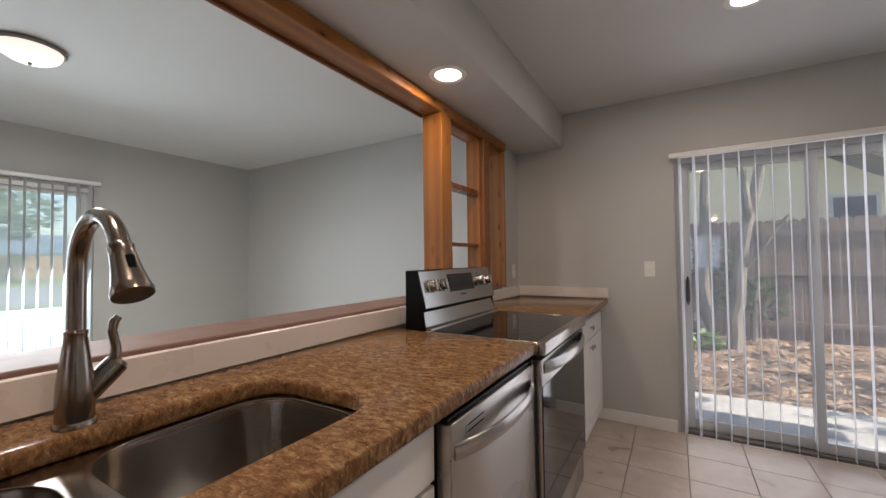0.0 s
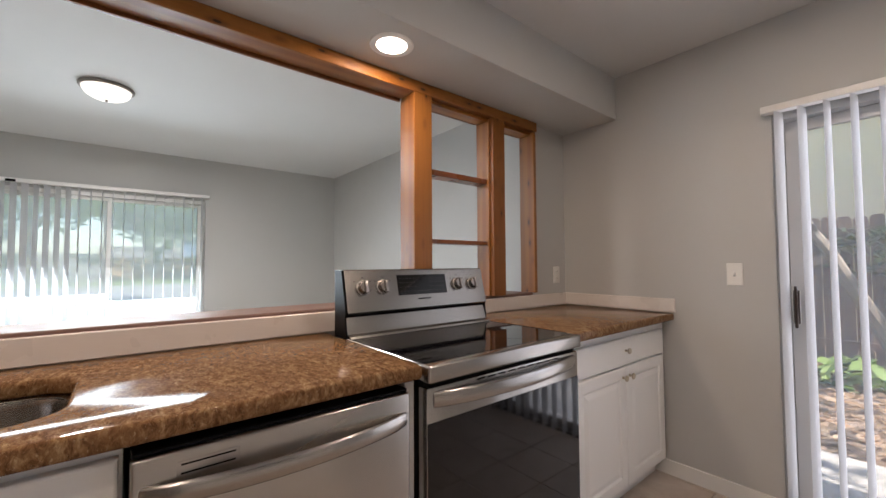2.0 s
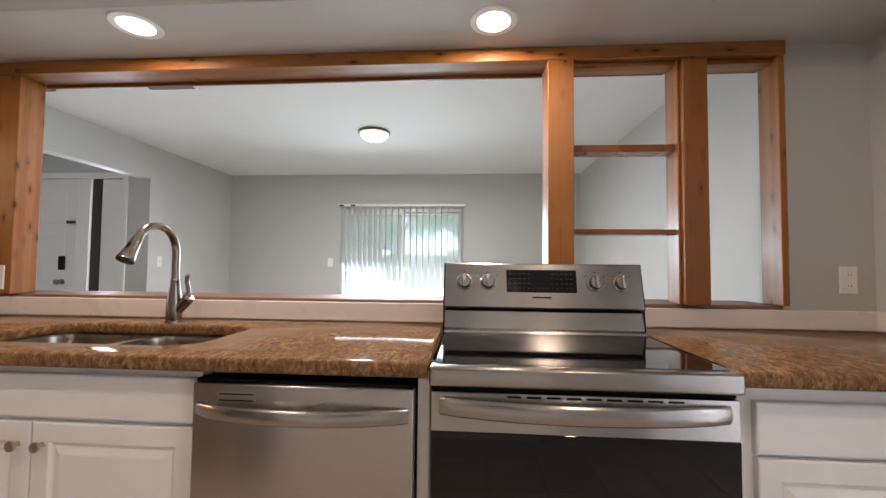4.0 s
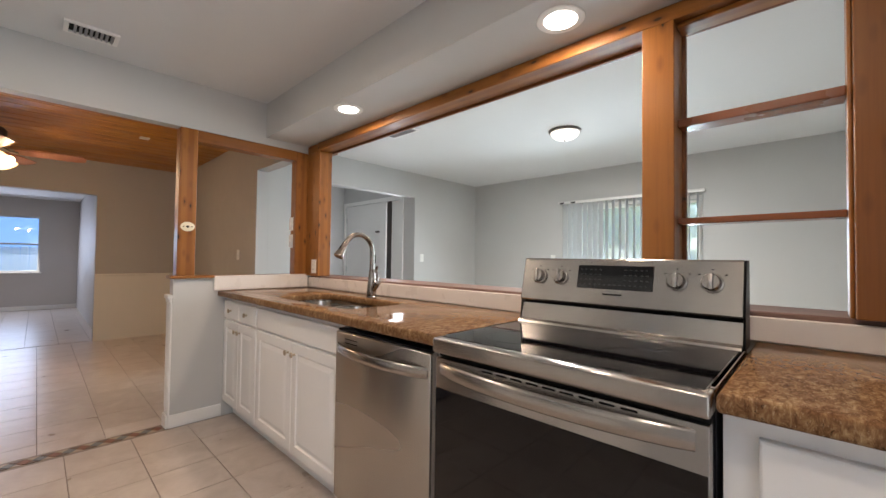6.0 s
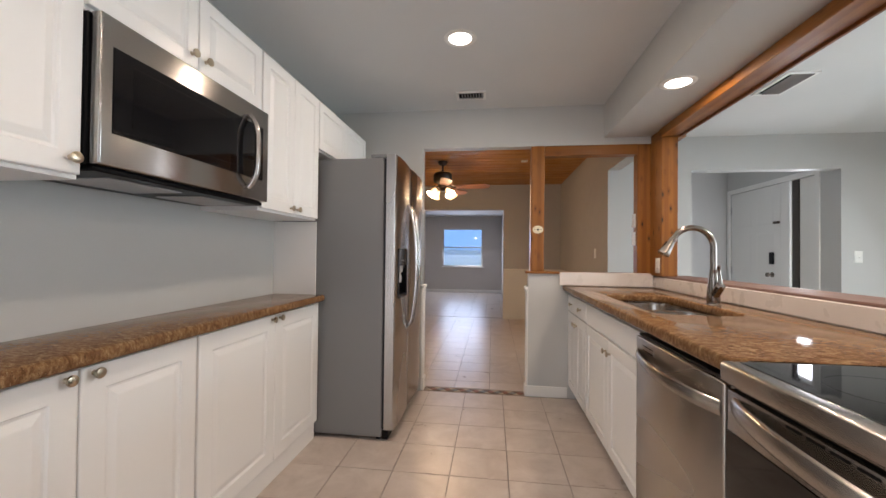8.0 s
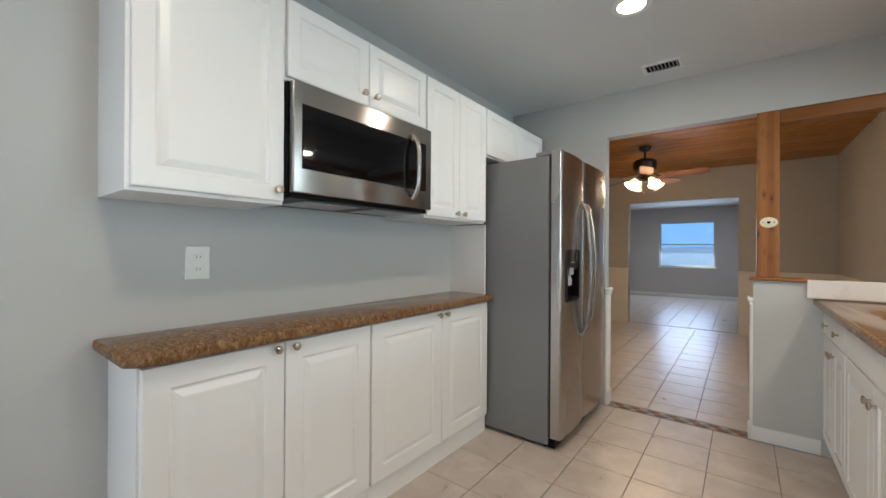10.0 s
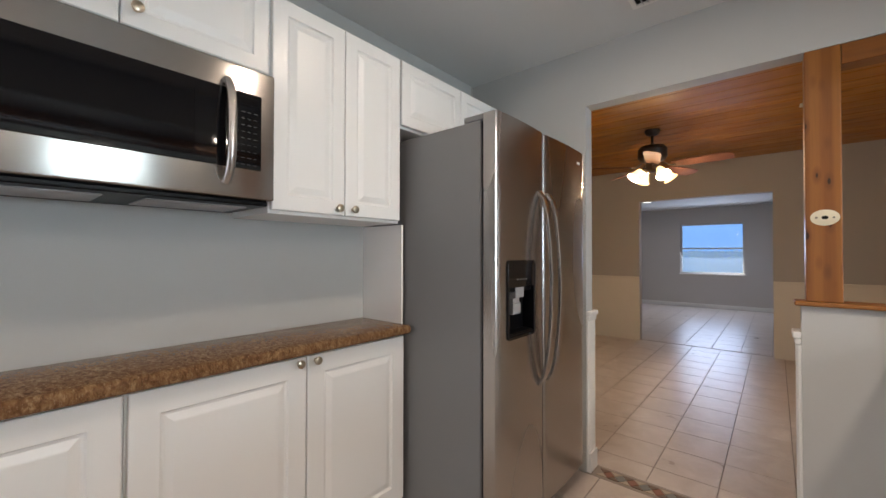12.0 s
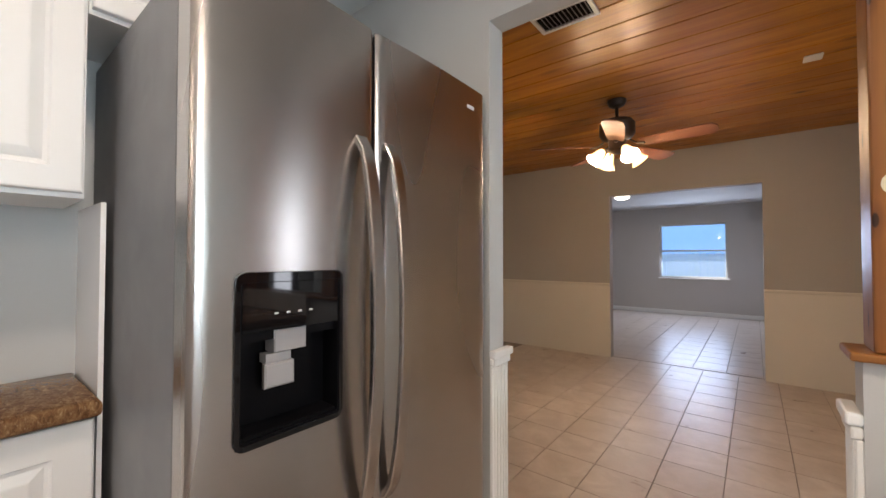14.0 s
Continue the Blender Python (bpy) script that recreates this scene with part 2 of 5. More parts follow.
def make_tile(name, a, b, c):
    """Glazed ceramic with cloudy mottling that differs from tile to tile."""
    k = Mat(name, a, 0.3)
    where = k.node("ShaderNodeNewGeometry", "Position")
    rnd = k.node("ShaderNodeObjectInfo", 5)
    shift = k.node("ShaderNodeVectorMath", i0=where, i1=k.node("ShaderNodeCombineXYZ", X=k.math("MULTIPLY", rnd, 23.0), Y=k.math("MULTIPLY", rnd, 31.0), Z=0.0))
    cloud = k.noise(5.5, 5, 0.6, shift, dist=0.6)
    col = k.ramp(cloud, (0.28, c), (0.5, a), (0.72, b))
    col = k.mix(k.ramp(k.noise(34, 4, 0.6, shift), (0.55, 0.0), (0.75, 0.25)), col, tint(c, 0.92))
    k.color(k.mix(k.math("MULTIPLY", rnd, 0.25), col, tint(c, 0.98)))
    k.rough(k.ramp(cloud, (0.3, 0.27), (0.7, 0.36)))
    k.bump(k.noise(9, 3, 0.5, shift), 0.05, 0.004)
    return k.m


TILE = make_tile("beige_ceramic_tile", (0.54, 0.465, 0.41), (0.63, 0.56, 0.50), (0.45, 0.375, 0.32))
LIVINGFLOOR = paint("matte_beige_floor", (0.55, 0.49, 0.43), 0.9, 0.2)
GROUT = paint("grey_grout", (0.29, 0.24, 0.205), 0.85, 0.3)
MOSAIC = [paint("mosaic_" + n, c, 0.5, 0.2) for n, c in (("rust", (0.22, 0.08, 0.04)), ("slate", (0.16, 0.16, 0.15)), ("sand", (0.40, 0.32, 0.23)), ("umber", (0.13, 0.08, 0.05)))]


# ---- mesh helpers ----
ORIGIN = {}


def thing(name, label, category, at=(0, 0, 0), group="", kind=""):
    """An empty at a thing's base, which parents its parts."""
    ob = new(name)
    ob.location = at
    ob.empty_display_size = 0.05
    ORIGIN[ob] = Vector(at)
    return tagged(ob, label, category, group, kind)


def finish(bm, name, material, smooth=False):
    bmesh.ops.recalc_face_normals(bm, faces=bm.faces)
    me = bpy.data.meshes.new(name)
    if smooth:
        for f in bm.faces:
            f.smooth = True
        for e in bm.edges:
            if len(e.link_faces) == 2 and e.calc_face_angle(0) > 0.6:
                e.smooth = False
    bm.to_mesh(me)
    bm.free()
    for k in material if isinstance(material, (list, tuple)) else (material,):
        me.materials.append(k)
    return me


def part(name, bm, material, parent, label="", smooth=False):
    """One mesh in world coordinates, linked under its thing."""
    origin = ORIGIN[parent]
    bm.transform(Matrix.Translation(-origin))
    ob = new(name, finish(bm, name, material, smooth))
    ob.parent = parent
    ORIGIN[ob] = origin
    return tagged(ob, label) if label else ob


def solid(name, bm, material, label="", category="", kind="structure", group="", smooth=False):
    """A top-level thing that is one mesh."""
    ob = new(name, finish(bm, name, material, smooth))
    ORIGIN[ob] = Vector((0, 0, 0))
    return tagged(ob, label, category, group, kind)


def box(x0, x1, y0, y1, z0, z1, bev=0.0, seg=1, bm=None, m=None):
    tmp = bmesh.new()
    bmesh.ops.create_cube(tmp, size=1.0)
    bmesh.ops.transform(tmp, matrix=Matrix.Translation(((x0 + x1) / 2, (y0 + y1) / 2, (z0 + z1) / 2)) @ Matrix.Diagonal((abs(x1 - x0), abs(y1 - y0), abs(z1 - z0), 1)), verts=tmp.verts)
    if bev:
        bmesh.ops.bevel(tmp, geom=list(tmp.edges), offset=bev, segments=seg, affect="EDGES", profile=0.5)
    return joined(tmp, bm, m)


def joined(tmp, bm=None, m=None):
    if m is not None:
        tmp.transform(m)
    if bm is None:
        return tmp
    me = bpy.data.meshes.new("tmp")
    tmp.to_mesh(me)
    tmp.free()
    bm.from_mesh(me)
    bpy.data.meshes.remove(me)
    return bm


def lathe(profile, m=None, seg=24, bm=None):
    """A turned shape round its own z axis from (radius, height) pairs."""
    tmp = bmesh.new()
    rings = []
    for r, z in profile:
        if r < 1e-5:
            rings.append([tmp.verts.new((0, 0, z))])
        else:
            rings.append([tmp.verts.new((r * math.cos(2 * math.pi * i / seg), r * math.sin(2 * math.pi * i / seg), z)) for i in range(seg)])
    for a, b in zip(rings, rings[1:]):
        for i in range(seg):
            j = (i + 1) % seg
            if len(a) == 1 and len(b) > 1:
                tmp.faces.new((a[0], b[i], b[j]))
            elif len(b) == 1 and len(a) > 1:
                tmp.faces.new((a[i], a[j], b[0]))
            elif len(a) > 1:
                tmp.faces.new((a[i], a[j], b[j], b[i]))
    return joined(tmp, bm, m)


def tube(points, radii, seg=12, bm=None, flat=1.0, side=None):
    """A round or flattened bar along points; closed at both ends."""
    tmp = bmesh.new()
    pts = [Vector(p) for p in points]
    radii = radii if isinstance(radii, (list, tuple)) else [radii] * len(pts)
    up = Vector(side) if side else None
    rings = []
    for i, p in enumerate(pts):
        d = (pts[min(i + 1, len(pts) - 1)] - pts[max(i - 1, 0)]).normalized()
        if up is None:
            up = d.orthogonal()
        a = (up - d * up.dot(d)).normalized()
        b = d.cross(a)
        up = a
        rings.append([tmp.verts.new(p + radii[i] * (math.cos(2 * math.pi * k / seg) * a + flat * math.sin(2 * math.pi * k / seg) * b)) for k in range(seg)])
    for a, b in zip(rings, rings[1:]):
        for k in range(seg):
            tmp.faces.new((a[k], a[(k + 1) % seg], b[(k + 1) % seg], b[k]))
    tmp.faces.new(rings[0][::-1])
    tmp.faces.new(rings[-1])
    return joined(tmp, bm)


def face_to(origin, u, w):
    """Local (u, v, w) to world: v is up, w points out of the face."""
    u, w, v = Vector(u), Vector(w), Vector((0, 0, 1))
    m = Matrix((u, v, w)).transposed().to_4x4()
    m.translation = origin
    return m


def loft(rings):
    """Nested rectangles (u0, u1, v0, v1, w) joined in turn; the last one is closed."""
    tmp = bmesh.new()
    loops = [[tmp.verts.new((u, v, w)) for u, v in ((u0, v0), (u1, v0), (u1, v1), (u0, v1))] for u0, u1, v0, v1, w in rings]
    tmp.faces.new(loops[0][::-1])
    for a, b in zip(loops, loops[1:]):
        for k in range(4):
            tmp.faces.new((a[k], a[(k + 1) % 4], b[(k + 1) % 4], b[k]))
    tmp.faces.new(loops[-1])
    return tmp


def raised_door(width, height, m, border=0.055, thick=0.019):
    """A raised-panel door leaf with its lower left corner at the local origin."""
    def r(i, w):
        return (i, width - i, i, height - i, w)
    b = min(border, width * 0.24, height * 0.24)
    rings = [r(0, 0), r(0, thick - 0.004), r(0.0015, thick - 0.0012), r(0.005, thick), r(b, thick), r(b + 0.005, thick - 0.006), r(b + 0.012, thick - 0.0075), r(b + 0.016, thick - 0.006), r(b + 0.034, thick - 0.0005), r(b + 0.038, thick)]
    return joined(loft(rings), None, m)


def flat_front(width, height, m, thick=0.019):
    def r(i, w):
        return (i, width - i, i, height - i, w)
    return joined(loft([r(0, 0), r(0, thick - 0.005), r(0.002, thick - 0.0015), r(0.006, thick)]), None, m)


def knob(parent, m):
    """A small round cabinet knob on its stem; local z points out."""
    prof = [(0.0, 0), (0.008, 0), (0.006, 0.003), (0.005, 0.012), (0.008, 0.015), (0.0145, 0.018), (0.0155, 0.021), (0.0145, 0.025), (0.008, 0.0275), (0.0, 0.028)]
    return part("knob", lathe(prof, m, 18), BRASSKNOB, parent, "round brushed nickel knob", True)


def wall_with_holes(axis, a0, a1, t0, t1, z0, z1, holes):
    """A wall slab along x or y (axis 0 or 1) with rectangular openings (from, to, bottom, top), built of butting blocks."""
    bm = bmesh.new()

    def blk(p, q, lo, hi):
        if q - p > 1e-4 and hi - lo > 1e-4:
            if axis == 0:
                box(p, q, t0, t1, lo, hi, bm=bm)
            else:
                box(t0, t1, p, q, lo, hi, bm=bm)
    at = a0
    for p, q, lo, hi in sorted(holes):
        blk(at, p, z0, z1)
        blk(p, q, z0, lo)
        blk(p, q, hi, z1)
        at = q
    blk(at, a1, z0, z1)
    return bm


def plate_cover(name, label, cx, cy, cz, m, kind="switch", w=0.07, h=0.115, category="outlet"):
    """A wall plate; m turns local (u, v, w) to the wall it sits on."""
    top = thing(name, label, category, (cx, cy, cz))

    def r(i, d):
        return (-w / 2 + i, w / 2 - i, -h / 2 + i, h / 2 - i, d)
    part("cover", joined(loft([r(0, 0), r(0, 0.003), r(0.003, 0.006)]), None, m), PLATE, top)
    if kind == "switch":
        part("toggle", joined(loft([(-0.005, 0.005, -0.012, 0.012, 0.0062), (-0.004, 0.004, -0.002, 0.010, 0.016)]), None, m), PLATE, top)
    else:
        for dv in (-0.025, 0.022):
            bm = joined(loft([(-0.016, 0.016, dv - 0.013, dv + 0.013, 0.0061), (-0.015, 0.015, dv - 0.012, dv + 0.012, 0.0085)]), None, m)
            sock = part("socket", bm, PLATE, top)
            slots = bmesh.new()
            for du in (-0.006, 0.006):
                joined(loft([(du - 0.001, du + 0.001, dv - 0.003, dv + 0.006, 0.0084), (du - 0.001, du + 0.001, dv - 0.003, dv + 0.006, 0.0089)]), slots, m)
            part("slot", slots, DARKSLOT, sock)
    return top


# ---- structure ----
KW, KE, KN, KS = 0.112, 2.84, 3.99, -0.11      # kitchen wall faces
SB = -0.205                                    # dining side of the south wall
LW, LN, LS = -3.43, 3.76, -1.115               # living room wall faces
DW_, DE, DS = 0.20, 4.60, -4.03                # dining room wall faces
FE, FS, FW = 4.60, -8.85, 1.14                 # far room wall faces
CH = 2.44

floor_base = solid("floor", box(-3.6, 4.75, -9.0, 4.12, -0.12, -0.006), GROUT, "beige ceramic floor tiles with darker grout lines", "floor")
solid("floor_living", box(-3.43, 0.0, -1.11, 3.76, -0.005, 0.004), LIVINGFLOOR, "matte beige living room floor beyond the half wall", "floor")

solid("wall_north", wall_with_holes(0, -0.02, 2.96, KN, 4.12, -0.1, 2.6, [(1.30, 2.80, -0.005, 1.96)]), WALL, "grey painted kitchen wall round the patio door", "wall")
solid("wall_east", wall_with_holes(1, SB, 4.12, KE, 2.96, -0.1, 2.6, []), WALL, "grey painted kitchen wall behind the white cabinets", "wall")
solid("wall_south", wall_with_holes(0, -0.02, 2.84, SB, KS, 2.106, 2.6, []), WALL, "grey painted wall over the dining opening", "wall")
solid("wall_south_jamb", box(2.034, 2.84, SB, KS, -0.1, 2.106), WALL, "grey painted wall beside the refrigerator", "wall")
solid("half_wall_south", box(-0.02, 1.12, SB, -0.12, -0.1, 1.03), WALL, "low grey painted wall under the pine post", "wall")
solid("half_wall_west", box(-0.02, KW, -0.1195, 3.62, -0.1, 1.012), WALL, "low wall behind the sink counter", "wall")
solid("wall_west", box(-0.02, KW, 3.62, KN, -0.1, 2.6), WALL, "grey painted end of the kitchen's open wall", "wall")
solid("wall_west_header", box(-0.02, KW, -0.1095, 3.62, 2.1615, 2.6), WALL, "grey painted wall over the long pine beam", "wall")
solid("soffit", box(KW + 0.001, 0.515, KS, KN, 2.162, CH + 0.01, 0.004, 2), WALL, "grey painted boxed soffit over the sink counter", "soffit")
solid("ceiling", box(0.0, 2.84, -0.11, KN, CH, 2.56), CEIL, "white textured kitchen ceiling", "ceiling")

solid("living_wall_north", box(-3.6, -0.02, LN, 3.9, -0.1, 2.6), WALL, "grey painted living room wall", "wall")
solid("living_wall_west", wall_with_holes(1, -3.2, 3.9, -3.58, LW, -0.1, 2.6, [(0.50, 2.20, -0.005, 1.96)]), WALL, "grey painted living room wall round the patio door", "wall")
solid("living_wall_south", wall_with_holes(0, LW, 0.0795, LS - 0.12, LS, -0.1, 2.6, [(-2.03, -0.635, -0.005, 2.085)]), WALL, "grey painted living room wall with the entry opening", "wall")
solid("ceiling_living", box(-3.6, -0.02, -3.3, 3.9, CH, 2.56), CEIL, "white textured living room ceiling", "ceiling")
solid("entry_wall_south", box(-3.6, 0.08, -3.25, -3.13, -0.1, 2.6), WALL, "grey painted entry wall", "wall")

solid("dining_wall_west", wall_with_holes(1, DS - 0.12, SB, 0.08, DW_, -0.1, 2.6, [(-1.127, SB, -0.005, 2.10)]), TAUPE, "taupe painted dining room wall with an opening to the living room", "wall")
solid("dining_jamb", box(0.08, DW_, -1.127, LS, -0.1, 2.10), WALL, "pale grey painted return of the opening to the living room", "wall")
solid("dining_wall_south", wall_with_holes(0, 0.08, 4.72, DS - 0.12, DS, -0.1, 2.6, [(1.225, 2.71, -0.005, 2.015)]), TAUPE, "taupe painted dining room wall with a wide opening", "wall")
solid("dining_wall_east", box(DE, 4.72, DS, SB, -0.1, 2.6), TAUPE, "taupe painted dining room wall", "wall")
solid("dining_wall_north", box(2.84, 4.72, SB, -0.085, -0.1, 2.6), TAUPE, "taupe painted dining room wall", "wall")

solid("far_wall_south", wall_with_holes(0, 1.02, 4.72, FS - 0.12, FS, -0.1, 2.6, [(1.73, 2.97, 0.80, 1.98)]), BLUEGREY, "grey painted wall with the far window", "wall")
solid("far_wall_west", box(1.02, FW, FS, DS - 0.12, -0.1, 2.6), BLUEGREY, "grey painted far room wall", "wall")
solid("far_wall_east", box(FE, 4.72, FS, DS - 0.12, -0.1, 2.6), BLUEGREY, "grey painted far room wall", "wall")
solid("ceiling_far", box(1.02, 4.72, FS - 0.12, DS - 0.12, 2.36, 2.56), CEIL, "white far room ceiling", "ceiling")
solid("roof_slab", box(-3.7, 4.8, -9.1, 4.2, 2.6, 2.75), CEIL, "flat roof deck over the rooms", "roof")

# dining ceiling of pine boards, in one mesh
bm = bmesh.new()
yb = DS
while yb < SB:
    y2 = min(yb + 0.185, SB)
    tmp = loft([(0.2, 4.6, yb + 0.001, y2 - 0.001, 0.05), (0.2, 4.6, yb + 0.001, y2 - 0.001, 0.009), (0.2, 4.6, yb + 0.006, y2 - 0.006, 0.0)])
    joined(tmp, bm, Matrix.Translation((0, 0, 2.475)))
    yb += 0.185
solid("ceiling_dining", bm, PLANK, "varnished knotty pine board ceiling", "ceiling")
solid("dining_ceiling_deck", box(0.2, 4.6, DS, SB, 2.53, 2.6), CEIL, "deck over the pine boards", "ceiling")


def baseboard(name, x0, x1, y0, y1, h=0.085):
    solid(name, box(x0, x1, y0, y1, 0.0, h, 0.004, 2), WHITE, "white painted baseboard", "baseboard")


baseboard("baseboard", KW, 1.28, KN - 0.013, KN)
baseboard("baseboard", KE - 0.013, KE, 2.763, KN - 0.013)
baseboard("baseboard", 0.80, 1.133, -0.1195, -0.107, 0.09)
baseboard("baseboard", 1.1345, 1.146, SB - 0.012, -0.107, 0.09)
baseboard("baseboard", 2.008, 2.0195, SB - 0.012, KS + 0.006, 0.11)
baseboard("baseboard", FW, FE, FS, FS + 0.013, 0.09)
baseboard("baseboard", LW, LW + 0.013, -1.1, 0.48)
baseboard("baseboard", LW + 0.013, -0.02, LN - 0.013, LN)

# pine frame of the open wall
DARKPINE = make_pine("dark_pine_edge", 1, (0.16, 0.05, 0.014), (0.09, 0.026, 0.007), (0.2, 0.065, 0.018), 0.35, 0.4)
REDPINE = make_pine("red_stained_bar", 1, (0.20, 0.06, 0.02), (0.11, 0.03, 0.01), (0.26, 0.085, 0.03), 0.25, 0.4)
frame_thing = thing("pine_frame", "knotty pine posts and beams framing the open kitchen wall", "wood frame", (0.07, 1.8, 1.02), kind="structure")
part("beam", box(0.035, 0.160, 0.075, 3.622, 2.100, 2.161, 0.004, 2), PINE[1], frame_thing, "long orange pine beam")
# narrow strips in a darker pine colour along the beam and posts
for ya, yb2 in ((0.1, 2.627), (2.741, 3.185), (3.301, 3.593)):
    part("edge_strip", box(0.018, 0.0345, ya, yb2, 2.086, 2.118, 0.003), DARKPINE, frame_thing, "dark pine edge strip")
for ya, z0, z1 in ((2.741, 1.034, 2.085), (3.301, 1.034, 2.085)):
    part("edge_strip", box(0.018, 0.044, ya - 0.012, ya + 0.012, z0, z1, 0.003), DARKPINE, frame_thing, "dark pine edge strip")
for name, ya, yb2, x0, x1 in (("post", 2.628, 2.740, 0.03, 0.162), ("post", 3.186, 3.197, 0.03, 0.135), ("post", 3.1975, 3.300, 0.03, 0.162), ("post", 3.594, 3.621, 0.03, 0.150)):
    part(name, box(x0, x1, ya, yb2, 1.034, 2.0995, 0.004, 2), PINE[2], frame_thing, "upright knotty pine post")
part("header", box(0.045, 0.125, 2.741, 3.185, 2.080, 2.0995, 0.003), PINE[1], frame_thing)
part("header", box(0.045, 0.125, 3.301, 3.593, 2.080, 2.0995, 0.003), PINE[1], frame_thing)
part("shelf_bar", box(0.03, 0.118, 2.741, 3.185, 1.700, 1.732, 0.004, 2), REDPINE, frame_thing, "pine cross bar between posts")
part("shelf_bar", box(0.03, 0.118, 2.741, 3.185, 1.334, 1.357, 0.004, 2), REDPINE, frame_thing, "pine cross bar between posts")
part("corner_post", box(0.035, 0.150, -0.119, 0.1, 1.034, 2.0995, 0.004, 2), PINE[2], frame_thing, "wide pine corner post")
part("corner_post", box(0.02, 0.25, -0.208, -0.1195, 1.034, 2.105, 0.004, 2), PINE[2], frame_thing, "pine corner post")
part("beam", box(-0.035, 0.150, -0.1095, 0.0745, 2.100, 2.161, 0.003), PINE[1], frame_thing)
south_frame = thing("pine_frame", "knotty pine post and beam on the low south wall", "wood frame", (0.7, -0.19, 1.03), kind="structure")
part("beam", box(0.251, 0.993, -0.208, -0.112, 2.022, 2.105, 0.004, 2), PINE[0], south_frame)
part("post", box(0.994, 1.105, -0.211, -0.107, 1.05, 2.1055, 0.005, 2), PINE[2], south_frame, "square knotty pine post")
part("sill", box(0.866, 1.142, -0.228, -0.094, 1.031, 1.05, 0.005, 2), PINE[0], south_frame, "reddish pine sill under the post")
part("sill", box(0.251, 0.865, -0.228, -0.1205, 1.031, 1.046, 0.004), PINE[0], south_frame)

# bar ledge
solid("bar_ledge", box(-0.13, 0.112, -0.10, 3.62, 1.0135, 1.033, 0.005, 2), LEDGEWOOD, "smooth reddish brown ledge on the half wall", "ledge")


# ---- kitchen counters ----
def slab_with_hole(outline, hole, z0, z1, bev=0.01, hole2=None):
    """A counter slab: outline and optional hole as (x, y) loops; the top edge is rounded."""
    tmp = bmesh.new()
    edges = []
    for loop in (outline, hole, hole2):
        if not loop:
            continue
        vs = [tmp.verts.new((x, y, z1)) for x, y in loop]
        edges += [tmp.edges.new((vs[k], vs[(k + 1) % len(vs)])) for k in range(len(vs))]
    bmesh.ops.triangle_fill(tmp, use_beauty=True, use_dissolve=False, edges=edges)
    ext = bmesh.ops.extrude_face_region(tmp, geom=list(tmp.faces))
    bmesh.ops.translate(tmp, vec=(0, 0, z0 - z1), verts=[g for g in ext["geom"] if isinstance(g, bmesh.types.BMVert)])
    bmesh.ops.recalc_face_normals(tmp, faces=tmp.faces)
    rim = [e for e in tmp.edges if len(e.link_faces) == 2 and abs(e.link_faces[0].normal.z) + abs(e.link_faces[1].normal.z) > 0.9 and min(abs(f.normal.z) for f in e.link_faces) < 0.1]
    bmesh.ops.bevel(tmp, geom=rim, offset=bev, segments=3, affect="EDGES", profile=0.5)
    return tmp


def rounded(x0, x1, y0, y1, r, n=6):
    pts = []
    for cx, cy, a in ((x1 - r, y1 - r, 0), (x0 + r, y1 - r, 90), (x0 + r, y0 + r, 180), (x1 - r, y0 + r, 270)):
        pts += [(cx + r * math.cos(radians(a + 90 * k / n)), cy + r * math.sin(radians(a + 90 * k / n))) for k in range(n + 1)]
    return pts


CT = 0.935
SX0, SX1, SY0, SY1 = 0.322, 0.70, 0.57, 1.425     # sink cut-out
RY0, RY1 = 2.188, 2.962                          # range
solid("countertop", slab_with_hole([(0.136, -0.119), (0.838, -0.119), (0.838, RY0 - 0.006), (0.136, RY0 - 0.006)], rounded(SX0, SX1, SY0, SY1, 0.09), 0.892, CT, 0.012), GRANITE, "polished brown and gold granite countertop with a sink cut-out", "countertop", "object", smooth=True)
solid("countertop", slab_with_hole([(0.136, RY1 + 0.006), (0.838, RY1 + 0.006), (0.838, KN - 0.022), (0.136, KN - 0.022)], None, 0.892, CT, 0.012), GRANITE, "polished brown granite countertop beside the range", "countertop", "object", smooth=True)
solid("countertop", slab_with_hole([(2.485, 0.862), (2.838, 0.862), (2.838, 2.80), (2.53, 2.80), (2.485, 2.757)], None, 0.878, 0.920, 0.014), GRANITE, "shallow brown granite countertop on white cabinets", "countertop", "object", smooth=True)
solid("backsplash", box(KW + 0.001, 0.135, -0.097, RY0 + 0.5, CT + 0.0005, 1.020, 0.003), SPLASH, "low cream backsplash along the sink counter", "backsplash", "object")
solid("backsplash", box(KW + 0.001, 0.135, RY0 + 0.5, KN - 0.0225, CT + 0.0005, 1.016, 0.003), SPLASH, "low cream backsplash behind the range counter", "backsplash", "object")
solid("backsplash", box(0.1355, 0.868, -0.1195, -0.0975, CT + 0.0005, 1.046, 0.003), SPLASH, "low cream backsplash on the half wall", "backsplash", "object")
solid("backsplash", box(KW, 0.842, KN - 0.022, KN - 0.001, CT + 0.0005, 1.016, 0.003), SPLASH, "low cream backsplash on the north wall", "backsplash", "object")

# sink with two bowls
sink = thing("sink", "double bowl stainless steel undermount sink", "sink", (0.5, 1.0, 0.70))


